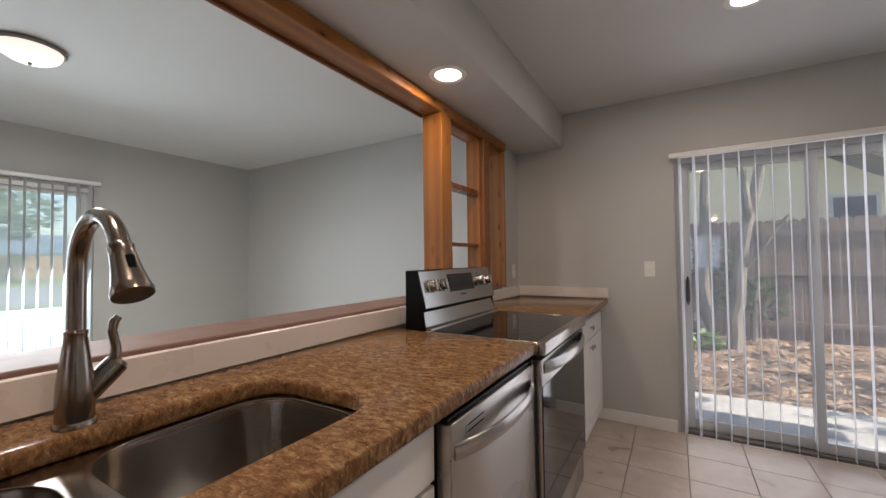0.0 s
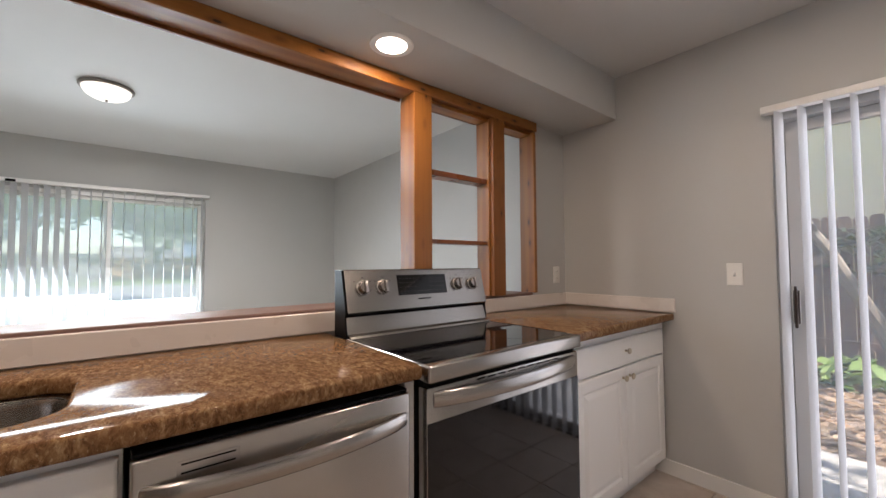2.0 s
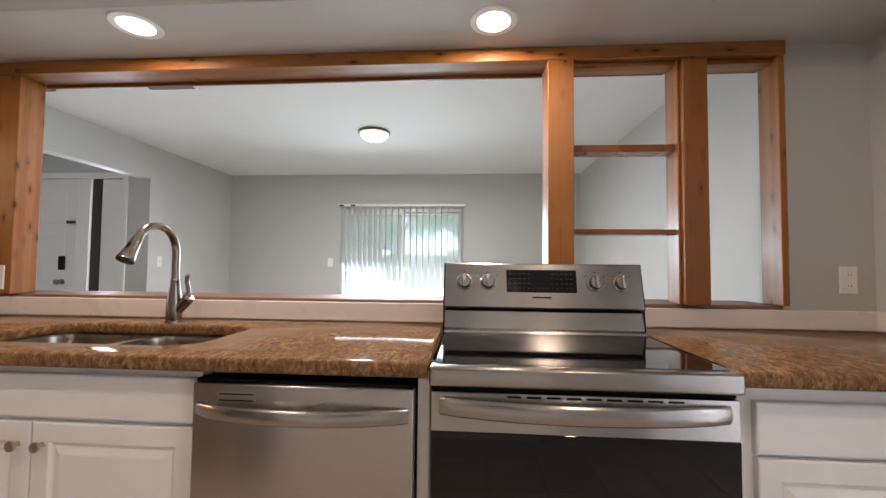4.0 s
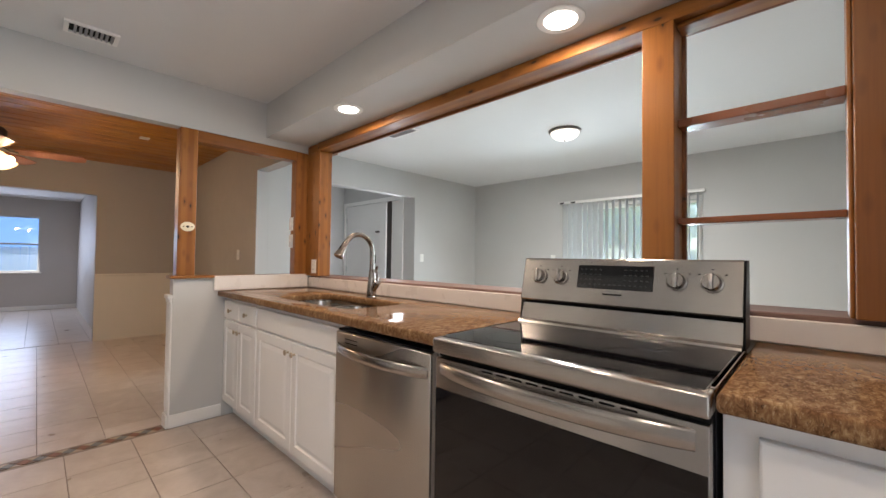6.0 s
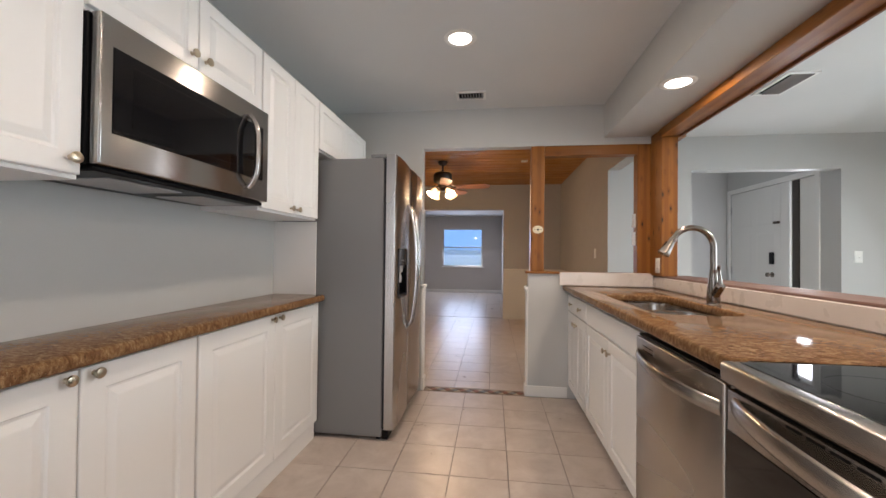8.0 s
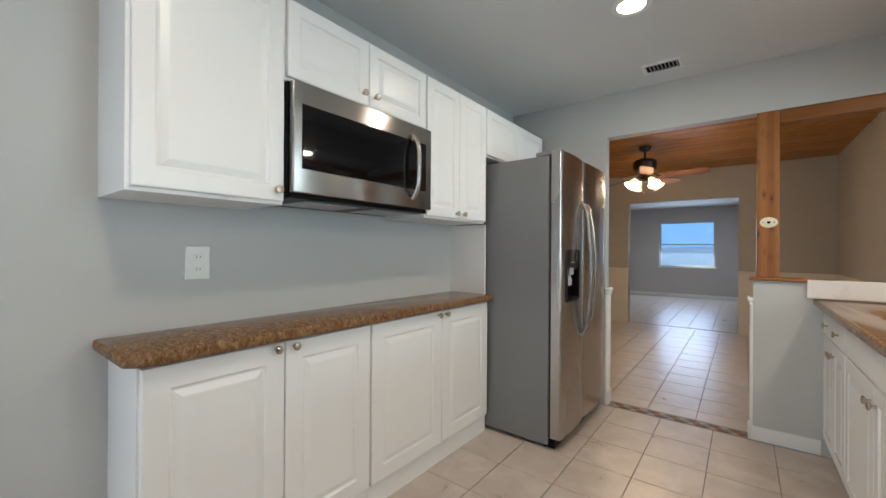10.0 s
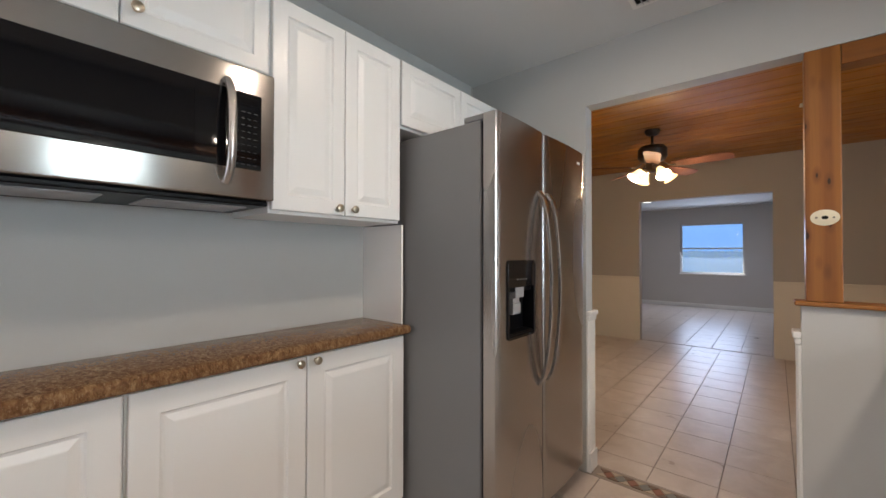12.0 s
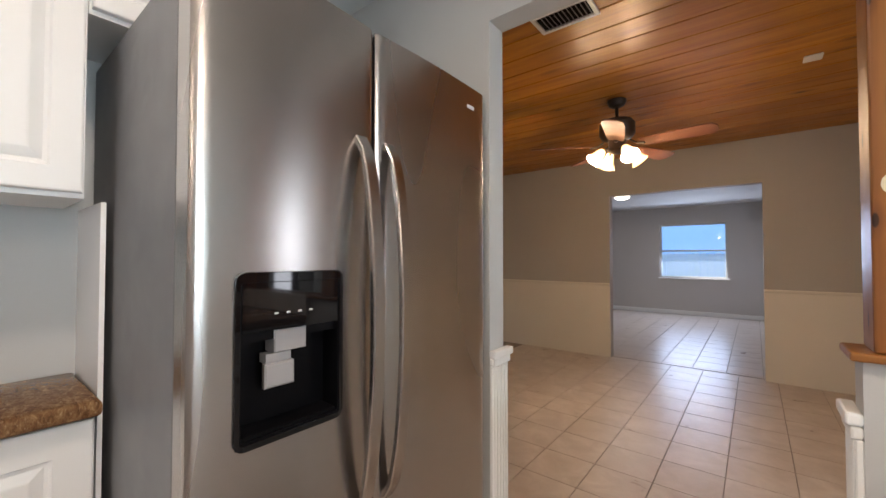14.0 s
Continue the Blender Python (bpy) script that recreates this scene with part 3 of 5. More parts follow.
def bowl(x0, x1, y0, y1, depth):
    tmp = bmesh.new()
    loops = []
    for inset, z, r in ((0, 0.886, 0.105), (0.004, 0.87, 0.10), (0.012, 0.885 - depth + 0.03, 0.085), (0.022, 0.885 - depth + 0.008, 0.075), (0.045, 0.885 - depth, 0.055)):
        loops.append([tmp.verts.new((x, y, z)) for x, y in rounded(x0 + inset, x1 - inset, y0 + inset, y1 - inset, r)])
    for a, b in zip(loops, loops[1:]):
        for k in range(len(a)):
            tmp.faces.new((a[k], b[k], b[(k + 1) % len(a)], a[(k + 1) % len(a)]))
    tmp.faces.new(loops[-1])
    return tmp


LOW, HIGH = (SY0 + 0.006, 0.958), (1.006, SY1 - 0.006)
part("rim", slab_with_hole(rounded(SX0 - 0.02, SX1 + 0.02, SY0 - 0.02, SY1 + 0.02, 0.09), rounded(SX0 + 0.006, SX1 - 0.006, *LOW, 0.105), 0.8855, 0.8905, 0.0012, rounded(SX0 + 0.006, SX1 - 0.006, *HIGH, 0.105)), SINKSTEEL, sink, "flat steel flange round the bowls", True)
for y0, y1 in (LOW, HIGH):
    b = part("bowl", bowl(SX0 + 0.0055, SX1 - 0.0055, y0 - 0.0005, y1 + 0.0005, 0.19), SINKSTEEL, sink, "deep steel bowl", True)
    part("drain", lathe([(0, 0.699), (0.03, 0.6985), (0.042, 0.6995), (0.045, 0.697), (0, 0.696)], Matrix.Translation(((SX0 + SX1) / 2, (y0 + y1) / 2, 0)), 20), NICKEL, b, "", True)

# pull-down faucet
FX, FY = 0.270, 1.026
faucet = thing("faucet", "brushed nickel pull-down kitchen faucet behind the sink", "faucet", (FX, FY, CT))
part("body", lathe([(0, CT), (0.034, CT), (0.034, CT + 0.006), (0.030, CT + 0.012), (0.031, CT + 0.04), (0.0285, CT + 0.09), (0.022, CT + 0.14), (0.0175, CT + 0.175), (0.0185, CT + 0.178), (0.0185, CT + 0.184), (0.016, CT + 0.186), (0, CT + 0.186)], Matrix.Translation((FX, FY, 0)), 28), NICKEL, faucet, "", True)
arc = [(FX, FY, CT + 0.18), (FX, FY, CT + 0.30)]
for k in range(1, 13):
    a = math.pi * k / 14
    arc.append((FX + 0.104 * (1 - math.cos(a)), FY, CT + 0.30 + 0.105 * math.sin(a)))
part("spout", tube(arc, 0.0155, 16), NICKEL, faucet, "tall curved spout", True)
tip = Vector(arc[-1])
dirn = (tip - Vector(arc[-2])).normalized()
m = Matrix.Translation(tip) @ dirn.to_track_quat("Z", "Y").to_matrix().to_4x4()
head = part("spray_head", lathe([(0, -0.002), (0.018, -0.002), (0.0195, 0.002), (0.0195, 0.006), (0.018, 0.010), (0.0195, 0.022), (0.0225, 0.05), (0.0275, 0.078), (0.031, 0.09), (0.030, 0.097), (0, 0.095)], m, 24), NICKEL, faucet, "", True)
part("button", box(-0.006, 0.006, 0.0185, 0.0245, 0.03, 0.058, 0.002, 1, None, m), BLACKPLASTIC, head, "black spray button")
side_arm = tube([(FX, FY + 0.008, CT + 0.045), (FX, FY + 0.045, CT + 0.085), (FX, FY + 0.066, CT + 0.106), (FX, FY + 0.072, CT + 0.112)], [0.020, 0.023, 0.0225, 0.016], 18)
handle = part("handle", side_arm, NICKEL, faucet, "side lever handle", True)
part("lever", tube([(FX, FY + 0.062, CT + 0.105), (FX + 0.002, FY + 0.064, CT + 0.14), (FX + 0.004, FY + 0.056, CT + 0.175), (FX + 0.006, FY + 0.058, CT + 0.195), (FX + 0.008, FY + 0.066, CT + 0.205)], [0.012, 0.009, 0.0085, 0.0095, 0.007], 14), NICKEL, handle, "", True)

# ---- west base cabinets ----
CF = 0.775   # face of the boxes; doors stand proud of it


def base_cabinet(label, y0, y1, drawers, doors, false_front=False, x_back=0.115, z_top=0.885):
    top = thing("base_cabinet", label, "cabinet", (0.45, (y0 + y1) / 2, 0.0), "white cabinets under the sink counter")
    bm = box(x_back, CF, y0, y1, 0.10, z_top)
    part("body", bm, CABINET, top)
    part("toe_kick", box(x_back, CF - 0.06, y0, y1, 0.0, 0.099), CABINET, top, "recessed white toe kick")
    w = (y1 - y0 - 0.012) / max(1, drawers)
    for k in range(drawers):
        m = face_to((CF + 0.0005, y0 + 0.006 + k * w + 0.002, 0.735), (0, 1, 0), (1, 0, 0))
        d = part("drawer", flat_front(w - 0.004, 0.128, m), CABINET, top)
        if not false_front:
            knob(d, Matrix.Translation((CF + 0.019, y0 + 0.006 + (k + 0.5) * w, 0.797)) @ pose(0, 0, 0, 0, 90, 0))
    w = (y1 - y0 - 0.012) / doors
    for k in range(doors):
        ya = y0 + 0.006 + k * w + 0.002
        m = face_to((CF + 0.0005, ya, 0.115), (0, 1, 0), (1, 0, 0))
        d = part("door", raised_door(w - 0.004, 0.608, m), CABINET, top, "raised panel door")
        ky = ya + w - 0.035 if k % 2 == 0 else ya + 0.031
        knob(d, Matrix.Translation((CF + 0.019, ky, 0.66)) @ pose(0, 0, 0, 0, 90, 0))
    return top


base_cabinet("white base cabinet with two small drawers and two raised panel doors", -0.118, 0.508, 2, 2)


def sink_cabinet():
    y0, y1 = 0.510, 1.522
    top = thing("base_cabinet", "white sink cabinet with a plain false front and two doors", "cabinet", (0.45, 1.0, 0.0), "white cabinets under the sink counter")
    part("side_panel", box(0.115, CF, y0, y0 + 0.018, 0.10, 0.885), CABINET, top)
    part("side_panel", box(0.115, CF, y1 - 0.018, y1, 0.10, 0.885), CABINET, top)
    part("bottom_panel", box(0.115, CF, y0 + 0.018, y1 - 0.018, 0.10, 0.118), CABINET, top)
    part("face_frame", box(CF - 0.018, CF, y0 + 0.018, y1 - 0.018, 0.118, 0.885), CABINET, top)
    part("toe_kick", box(0.115, CF - 0.06, y0, y1, 0.0, 0.099), CABINET, top, "recessed white toe kick")
    part("false_front", flat_front(y1 - y0 - 0.012, 0.128, face_to((CF + 0.0005, y0 + 0.006, 0.735), (0, 1, 0), (1, 0, 0))), CABINET, top)
    w = (y1 - y0 - 0.012) / 2
    for k in range(2):
        ya = y0 + 0.006 + k * w + 0.002
        d = part("door", raised_door(w - 0.004, 0.608, face_to((CF + 0.0005, ya, 0.115), (0, 1, 0), (1, 0, 0))), CABINET, top, "raised panel door")
        knob(d, Matrix.Translation((CF + 0.019, ya + w - 0.04 if k == 0 else ya + 0.036, 0.66)) @ pose(0, 0, 0, 0, 90, 0))


sink_cabinet()


def end_cabinet():
    y0, y1 = RY1 + 0.008, KN - 0.024
    top = thing("base_cabinet", "white base cabinet with one wide drawer and two doors", "cabinet", (0.45, (y0 + y1) / 2, 0.0), "white cabinets under the sink counter")
    part("body", box(0.115, CF, y0, y1, 0.10, 0.885), CABINET, top)
    part("toe_kick", box(0.115, CF - 0.06, y0, y1, 0.0, 0.099), CABINET, top, "recessed white toe kick")
    a, b = y0 + 0.06, y1 - 0.045
    d = part("drawer", flat_front(b - a, 0.135, face_to((CF + 0.0005, a, 0.712), (0, 1, 0), (1, 0, 0))), CABINET, top)
    knob(d, Matrix.Translation((CF + 0.019, (a + b) / 2, 0.785)) @ pose(0, 0, 0, 0, 90, 0))
    w = (b - a) / 2
    for k in range(2):
        d = part("door", raised_door(w - 0.004, 0.588, face_to((CF + 0.0005, a + k * w + 0.002, 0.115), (0, 1, 0), (1, 0, 0))), CABINET, top, "raised panel door")
        knob(d, Matrix.Translation((CF + 0.019, a + w - 0.035 if k == 0 else a + w + 0.035, 0.655)) @ pose(0, 0, 0, 0, 90, 0))


end_cabinet()

# ---- dishwasher ----
DY0, DY1 = 1.528, 2.150


def bowed_handle(y0, y1, x0, z, bow, r, flat=0.6, zend=0.0):
    n = 16
    return [(x0 + bow * (1 - (2 * k / n - 1) ** 2) ** 0.8, y0 + (y1 - y0) * k / n, z + zend * (2 * k / n - 1) ** 2) for k in range(n + 1)]


dish = thing("dishwasher", "stainless steel dishwasher with a bowed bar handle", "dishwasher", (0.5, 1.81, 0.0))
part("tub", box(0.12, 0.765, DY0 + 0.004, DY1 - 0.004, 0.02, 0.868), BLACKPLASTIC, dish)
part("door", box(0.768, 0.812, DY0 + 0.004, DY1 - 0.004, 0.12, 0.862, 0.006, 3), STEEL_DW, dish, "brushed steel door", True)
part("control_edge", box(0.766, 0.800, DY0 + 0.006, DY1 - 0.006, 0.8625, 0.872, 0.002), BLACKPLASTIC, dish, "dark control strip on the top edge")
part("kick_panel", box(0.70, 0.728, DY0 + 0.004, DY1 - 0.004, 0.01, 0.118, 0.003), BLACKPLASTIC, dish)
hp = bowed_handle(DY0 + 0.02, DY1 - 0.02, 0.808, 0.792, 0.05, 0.012)
part("handle", tube(hp, 0.021, 16, None, 0.42, (0, 0, 1)), STEEL_Y, dish, "bowed steel bar handle", True)
badge = part("badge", box(0.8122, 0.8138, DY0 + 0.075, DY0 + 0.185, 0.812, 0.842, 0.0006), STEEL_Z, dish)
for z in (0.817, 0.834):
    part("line", box(0.8138, 0.8143, DY0 + 0.082, DY0 + 0.178, z, z + 0.0035), DARKSLOT, badge)
dish.location.x += 0.018
solid("cabinet_filler", box(0.12, CF + 0.018, DY1 + 0.002, 2.184, 0.0, 0.885), CABINET, "narrow white filler strip between dishwasher and range", "filler strip", "object")

# ---- range ----
RX = 0.82
stove = thing("range", "freestanding stainless steel electric range with black glass cooktop", "stove", (0.5, 2.575, 0.0))
ya, yb2 = RY0, RY1
part("body", box(0.155, 0.775, ya, yb2, 0.03, 0.9005), BLACKPLASTIC, stove, "black side panels")
part("base_drawer", box(0.776, 0.812, ya + 0.004, yb2 - 0.004, 0.06, 0.215, 0.005, 2), STEEL_Y, stove, "", True)
odoor = part("oven_door", box(0.776, 0.822, ya + 0.003, yb2 - 0.003, 0.225, 0.866, 0.006, 2), STEEL_Y, stove, "oven door with steel top rail", True)
part("window", box(0.8222, 0.8245, ya + 0.006, yb2 - 0.006, 0.228, 0.766, 0.0008), OVENGLASS, odoor, "black glass oven window")
hp = bowed_handle(ya + 0.03, yb2 - 0.03, 0.818, 0.830, 0.048, 0.014)
part("handle", tube(hp, 0.024, 16, None, 0.42, (0, 0, 1)), STEEL_Y, odoor, "bowed steel oven handle", True)
for k in range(9):
    y = ya + 0.20 + k * 0.05
    part("vent_slot", box(0.8222, 0.8236, y, y + 0.036, 0.855, 0.860), DARKSLOT, odoor)
part("vent_gap", box(0.776, 0.806, ya + 0.004, yb2 - 0.004, 0.8665, 0.881), DARKSLOT, stove)
bm = box(0.775, 0.838, ya, yb2, 0.882, 0.932, 0.008, 3)
part("front_rail", bm, STEEL_Y, stove, "rounded steel front edge", True)
part("cooktop", box(0.265, 0.8, ya + 0.012, yb2 - 0.012, 0.901, 0.9332, 0.002), BLACKGLASS, stove, "black ceramic glass cooktop")
for y in (ya, yb2 - 0.0118):
    part("side_trim", box(0.265, 0.774, y, y + 0.0118, 0.9005, 0.9338, 0.002), STEEL_Y, stove)


def burner_ring(x, y, r):
    prof = [(r - 0.0015, 0.9333), (r - 0.0015, 0.9335), (r, 0.9335), (r, 0.9333)]
    return part("burner_ring", lathe(prof, Matrix.Translation((x, y, 0)), 40), RINGMARK, stove)


for x, y, r in ((0.40, ya + 0.19, 0.075), (0.40, yb2 - 0.19, 0.075), (0.63, ya + 0.20, 0.105), (0.63, yb2 - 0.20, 0.115), (0.39, (ya + yb2) / 2, 0.055)):
    burner_ring(x, y, r)


def slanted(y0, y1, profile):
    """A bar along y with a closed (x, z) profile."""
    tmp = bmesh.new()
    a = [tmp.verts.new((x, y0, z)) for x, z in profile]
    b = [tmp.verts.new((x, y1, z)) for x, z in profile]
    n = len(profile)
    tmp.faces.new(a)
    tmp.faces.new(b[::-1])
    for k in range(n):
        tmp.faces.new((a[k], b[k], b[(k + 1) % n], a[(k + 1) % n]))
    return tmp


part("riser", slanted(ya + 0.006, yb2 - 0.006, [(0.205, 0.934), (0.330, 0.934), (0.326, 0.942), (0.302, 0.948), (0.284, 1.012), (0.205, 1.012)]), STEEL_Y, stove, "steel riser behind the cooktop")
part("riser_gap", box(0.208, 0.272, ya + 0.008, yb2 - 0.008, 1.0125, 1.026), DARKSLOT, stove)
part("end_cap", slanted(ya - 0.001, ya + 0.005, [(0.195, 0.931), (0.302, 0.931), (0.290, 1.02), (0.296, 1.03), (0.255, 1.2), (0.195, 1.2)]), BLACKPLASTIC, stove)
part("end_cap", slanted(yb2 - 0.005, yb2 + 0.001, [(0.195, 0.931), (0.302, 0.931), (0.290, 1.02), (0.296, 1.03), (0.255, 1.2), (0.195, 1.2)]), BLACKPLASTIC, stove)
panel = part("control_panel", slanted(ya + 0.0055, yb2 - 0.0055, [(0.198, 1.0265), (0.302, 1.0265), (0.304, 1.032), (0.264, 1.196), (0.259, 1.201), (0.198, 1.201)]), STEEL_Y, stove, "slanted steel control panel")
PX, PZ, PA = 0.304, 1.032, math.degrees(math.atan2(0.04, 0.168))
pm = Matrix.Translation((PX, ya, PZ)) @ Matrix.Rotation(radians(-PA), 4, "Y") @ face_to((0, 0, 0), (0, 1, 0), (1, 0, 0))
disp = part("display", joined(loft([(0.249, 0.521, 0.058, 0.148, 0.0003), (0.250, 0.520, 0.059, 0.147, 0.0016)]), None, pm), BLACKGLASS, panel, "black touch display")
random.seed(4)
marks = bmesh.new()
for row in range(4):
    for k in range(14):
        if 5 <= k <= 8 and row > 0:
            continue
        u = 0.260 + k * 0.0182
        v = 0.073 + row * 0.019
        joined(loft([(u, u + random.uniform(0.004, 0.010), v, v + 0.0025, 0.0016), (u, u + 0.006, v, v + 0.0025, 0.002)]), marks, pm)
part("key_marks", marks, DIMMARK, disp)
part("logo_plate", joined(loft([(0.35, 0.42, 0.036, 0.041, 0.0002), (0.35, 0.42, 0.036, 0.041, 0.001)]), None, pm), DARKSLOT, panel)
for u in (0.082, 0.176, 0.592, 0.690):
    km = pm @ Matrix.Translation((u, 0.098, 0))
    kb = part("knob", lathe([(0, 0), (0.032, 0.0003), (0.032, 0.004), (0.027, 0.006), (0.0255, 0.024), (0.023, 0.028), (0, 0.0285)], km, 28), STEEL_Y, panel, "round steel burner knob", True)
    part("grip", box(-0.007, 0.007, -0.026, 0.026, 0.022, 0.037, 0.004, 2, None, km), STEEL_Z, kb, "", True)
    for du, dv in ((-0.036, 0.026), (0.036, 0.026), (0, 0.042)):
        part("mark", joined(loft([(du - 0.0035, du + 0.0035, dv, dv + 0.0025, 0.0002), (du - 0.0035, du + 0.0035, dv, dv + 0.0025, 0.0008)]), None, pm @ Matrix.Translation((u, 0.098, 0))), DARKSLOT, panel)
stove.location.x += 0.026

# ---- east wall cabinets ----
EB = 2.54    # face of the boxes; door fronts stand at 2.52
EU = (0, -1, 0)
EWV = (-1, 0, 0)


def east_door(parent, y_hi, y_lo, z0, z1, knob_at=None, border=0.055):
    d = part("door", raised_door(y_hi - y_lo - 0.004, z1 - z0, face_to((EB - 0.0005, y_hi - 0.002, z0), EU, EWV), border), CABINET, parent, "raised panel door")
    if knob_at:
        knob(d, Matrix.Translation((EB - 0.019, *knob_at)) @ pose(0, 0, 0, 0, -90, 0))
    return d


def wall_cabinet(label, y_hi, y_lo, z0, z1, edges, knobs, border=0.055):
    top = thing("wall_cabinet", label, "cabinet", (2.68, (y_hi + y_lo) / 2, z0), "white wall cabinets")
    part("body", box(EB, KE - 0.001, y_lo, y_hi, z0, z1), CABINET, top)
    for (a, b), k in zip(zip(edges, edges[1:]), knobs):
        east_door(top, a, b, z0 + 0.012, z1 - 0.006, k, border)
    return top


UT = 2.16
wall_cabinet("white single door wall cabinet beside the microwave", 2.79, 2.320, 1.378, UT, (2.782, 2.323), [(2.352, 1.430)])
wall_cabinet("short white cabinet above the microwave", 2.318, 1.507, 1.850, UT, (2.314, 1.914, 1.511), [(1.949, 1.912), (1.879, 1.912)], 0.05)
wall_cabinet("white double door wall cabinet above the counter", 1.505, 0.893, 1.388, UT, (1.502, 1.200, 0.896), [(1.234, 1.428), (1.162, 1.428)])
wall_cabinet("short white cabinet above the refrigerator", 0.891, -0.02, 1.838, UT, (0.888, 0.44, -0.015), [None, None], 0.05)


def east_base(label, y_hi, y_lo, mid, knobs):
    top = thing("base_cabinet", label, "cabinet", (2.68, (y_hi + y_lo) / 2, 0.0), "shallow white base cabinets")
    part("body", box(EB, KE - 0.001, y_lo, y_hi, 0.11, 0.876), CABINET, top)
    part("toe_kick", box(EB + 0.006, KE - 0.001, y_lo, y_hi, 0.0, 0.109), CABINET, top, "white toe kick")
    for (a, b), k in zip(((y_hi - 0.004, mid), (mid, y_lo + 0.002)), knobs):
        east_door(top, a, b, 0.122, 0.868, (k, 0.848), 0.07)
    return top


east_base("white base cabinet with two tall raised panel doors", 2.76, 1.893, 2.315, (2.351, 2.278))
last_base = east_base("white base cabinet beside the refrigerator with two doors", 1.891, 0.866, 1.362, (1.397, 1.328))
part("side_panel", box(2.55, KE - 0.001, 0.850, 0.8605, 0.0, 1.385), CABINET, last_base, "tall white side panel")

# ---- microwave ----
MY0, MY1, MZ0, MZ1, MX = 1.508, 2.314, 1.412, 1.845, 2.487
mw = thing("microwave", "stainless steel over-range microwave with a dark window", "microwave", (2.66, 1.91, MZ0))
part("case", box(MX + 0.035, KE - 0.002, MY0 + 0.004, MY1, MZ0 + 0.01, MZ1, 0.004), BLACKPLASTIC, mw, "black metal case")
mf = part("front", box(MX, MX + 0.034, MY0, MY1 - 0.006, MZ0 + 0.012, MZ1 + 0.001, 0.006, 3), STEEL_Y, mw, "brushed steel front", True)
mm = face_to((MX, MY1 - 0.006, MZ0), EU, EWV)
win = part("window", joined(loft([(0.035, 0.755, 0.105, 0.350, 0.0003), (0.038, 0.752, 0.108, 0.347, 0.003)]), None, mm), BLACKGLASS, mf, "black glass door and keypad")
part("mesh_screen", joined(loft([(0.095, 0.56, 0.135, 0.318, 0.0031), (0.096, 0.559, 0.136, 0.317, 0.0036)]), None, mm), OVENGLASS, win)
n = 12
part("handle", tube([(MX - 0.004 - 0.042 * (1 - (2 * k / n - 1) ** 4), 1.66, MZ0 + 0.055 + 0.32 * k / n) for k in range(n + 1)], 0.0135, 14, None, 0.8, (0, 1, 0)), STEEL_Z, mf, "curved vertical steel handle", True)
keys = bmesh.new()
random.seed(9)
for row in range(9):
    for col in range(4):
        u = 0.672 + col * 0.019
        v = 0.118 + row * 0.021
        joined(loft([(u, u + random.uniform(0.007, 0.013), v, v + 0.0025, 0.003), (u, u + 0.009, v, v + 0.0025, 0.0036)]), keys, mm)
part("keypad_marks", keys, DIMMARK, win)
part("clock_window", joined(loft([(0.672, 0.742, 0.312, 0.335, 0.003), (0.673, 0.741, 0.313, 0.334, 0.0036)]), None, mm), OVENGLASS, win)
under = part("underside", box(MX + 0.02, KE - 0.004, MY0 + 0.012, MY1 - 0.01, MZ0 - 0.006, MZ0 + 0.011, 0.004), BLACKPLASTIC, mw)
for a in (MY0 + 0.06, MY0 + 0.43):
    part("grease_filter", box(MX + 0.07, MX + 0.27, a, a + 0.28, MZ0 - 0.011, MZ0 - 0.0065, 0.003), GREYPLASTIC, under, "metal grease filter")

# ---- refrigerator ----
FR0, FR1, FRZ, FRX = -0.075, 0.838, 1.818, 2.03
fridge = thing("refrigerator", "stainless steel side-by-side refrigerator with a water dispenser", "refrigerator", (2.4, 0.38, 0.0))
part("case", box(2.112, 2.80, FR0 + 0.004, FR1 - 0.004, 0.025, 1.795, 0.004), FRIDGESIDE, fridge, "textured grey case")
part("toe_grille", box(2.07, 2.11, FR0 + 0.01, FR1 - 0.01, 0.012, 0.068, 0.003), BLACKPLASTIC, fridge, "black toe grille")
for fx in (2.14, 2.76):
    for fy in (FR0 + 0.05, FR1 - 0.05):
        part("foot", lathe([(0, 0), (0.02, 0), (0.02, 0.024), (0, 0.024)], Matrix.Translation((fx, fy, 0)), 12), BLACKPLASTIC, fridge)
part("seal", box(2.0955, 2.1115, FR0 + 0.012, FR1 - 0.012, 0.075, 1.79), GASKET, fridge)


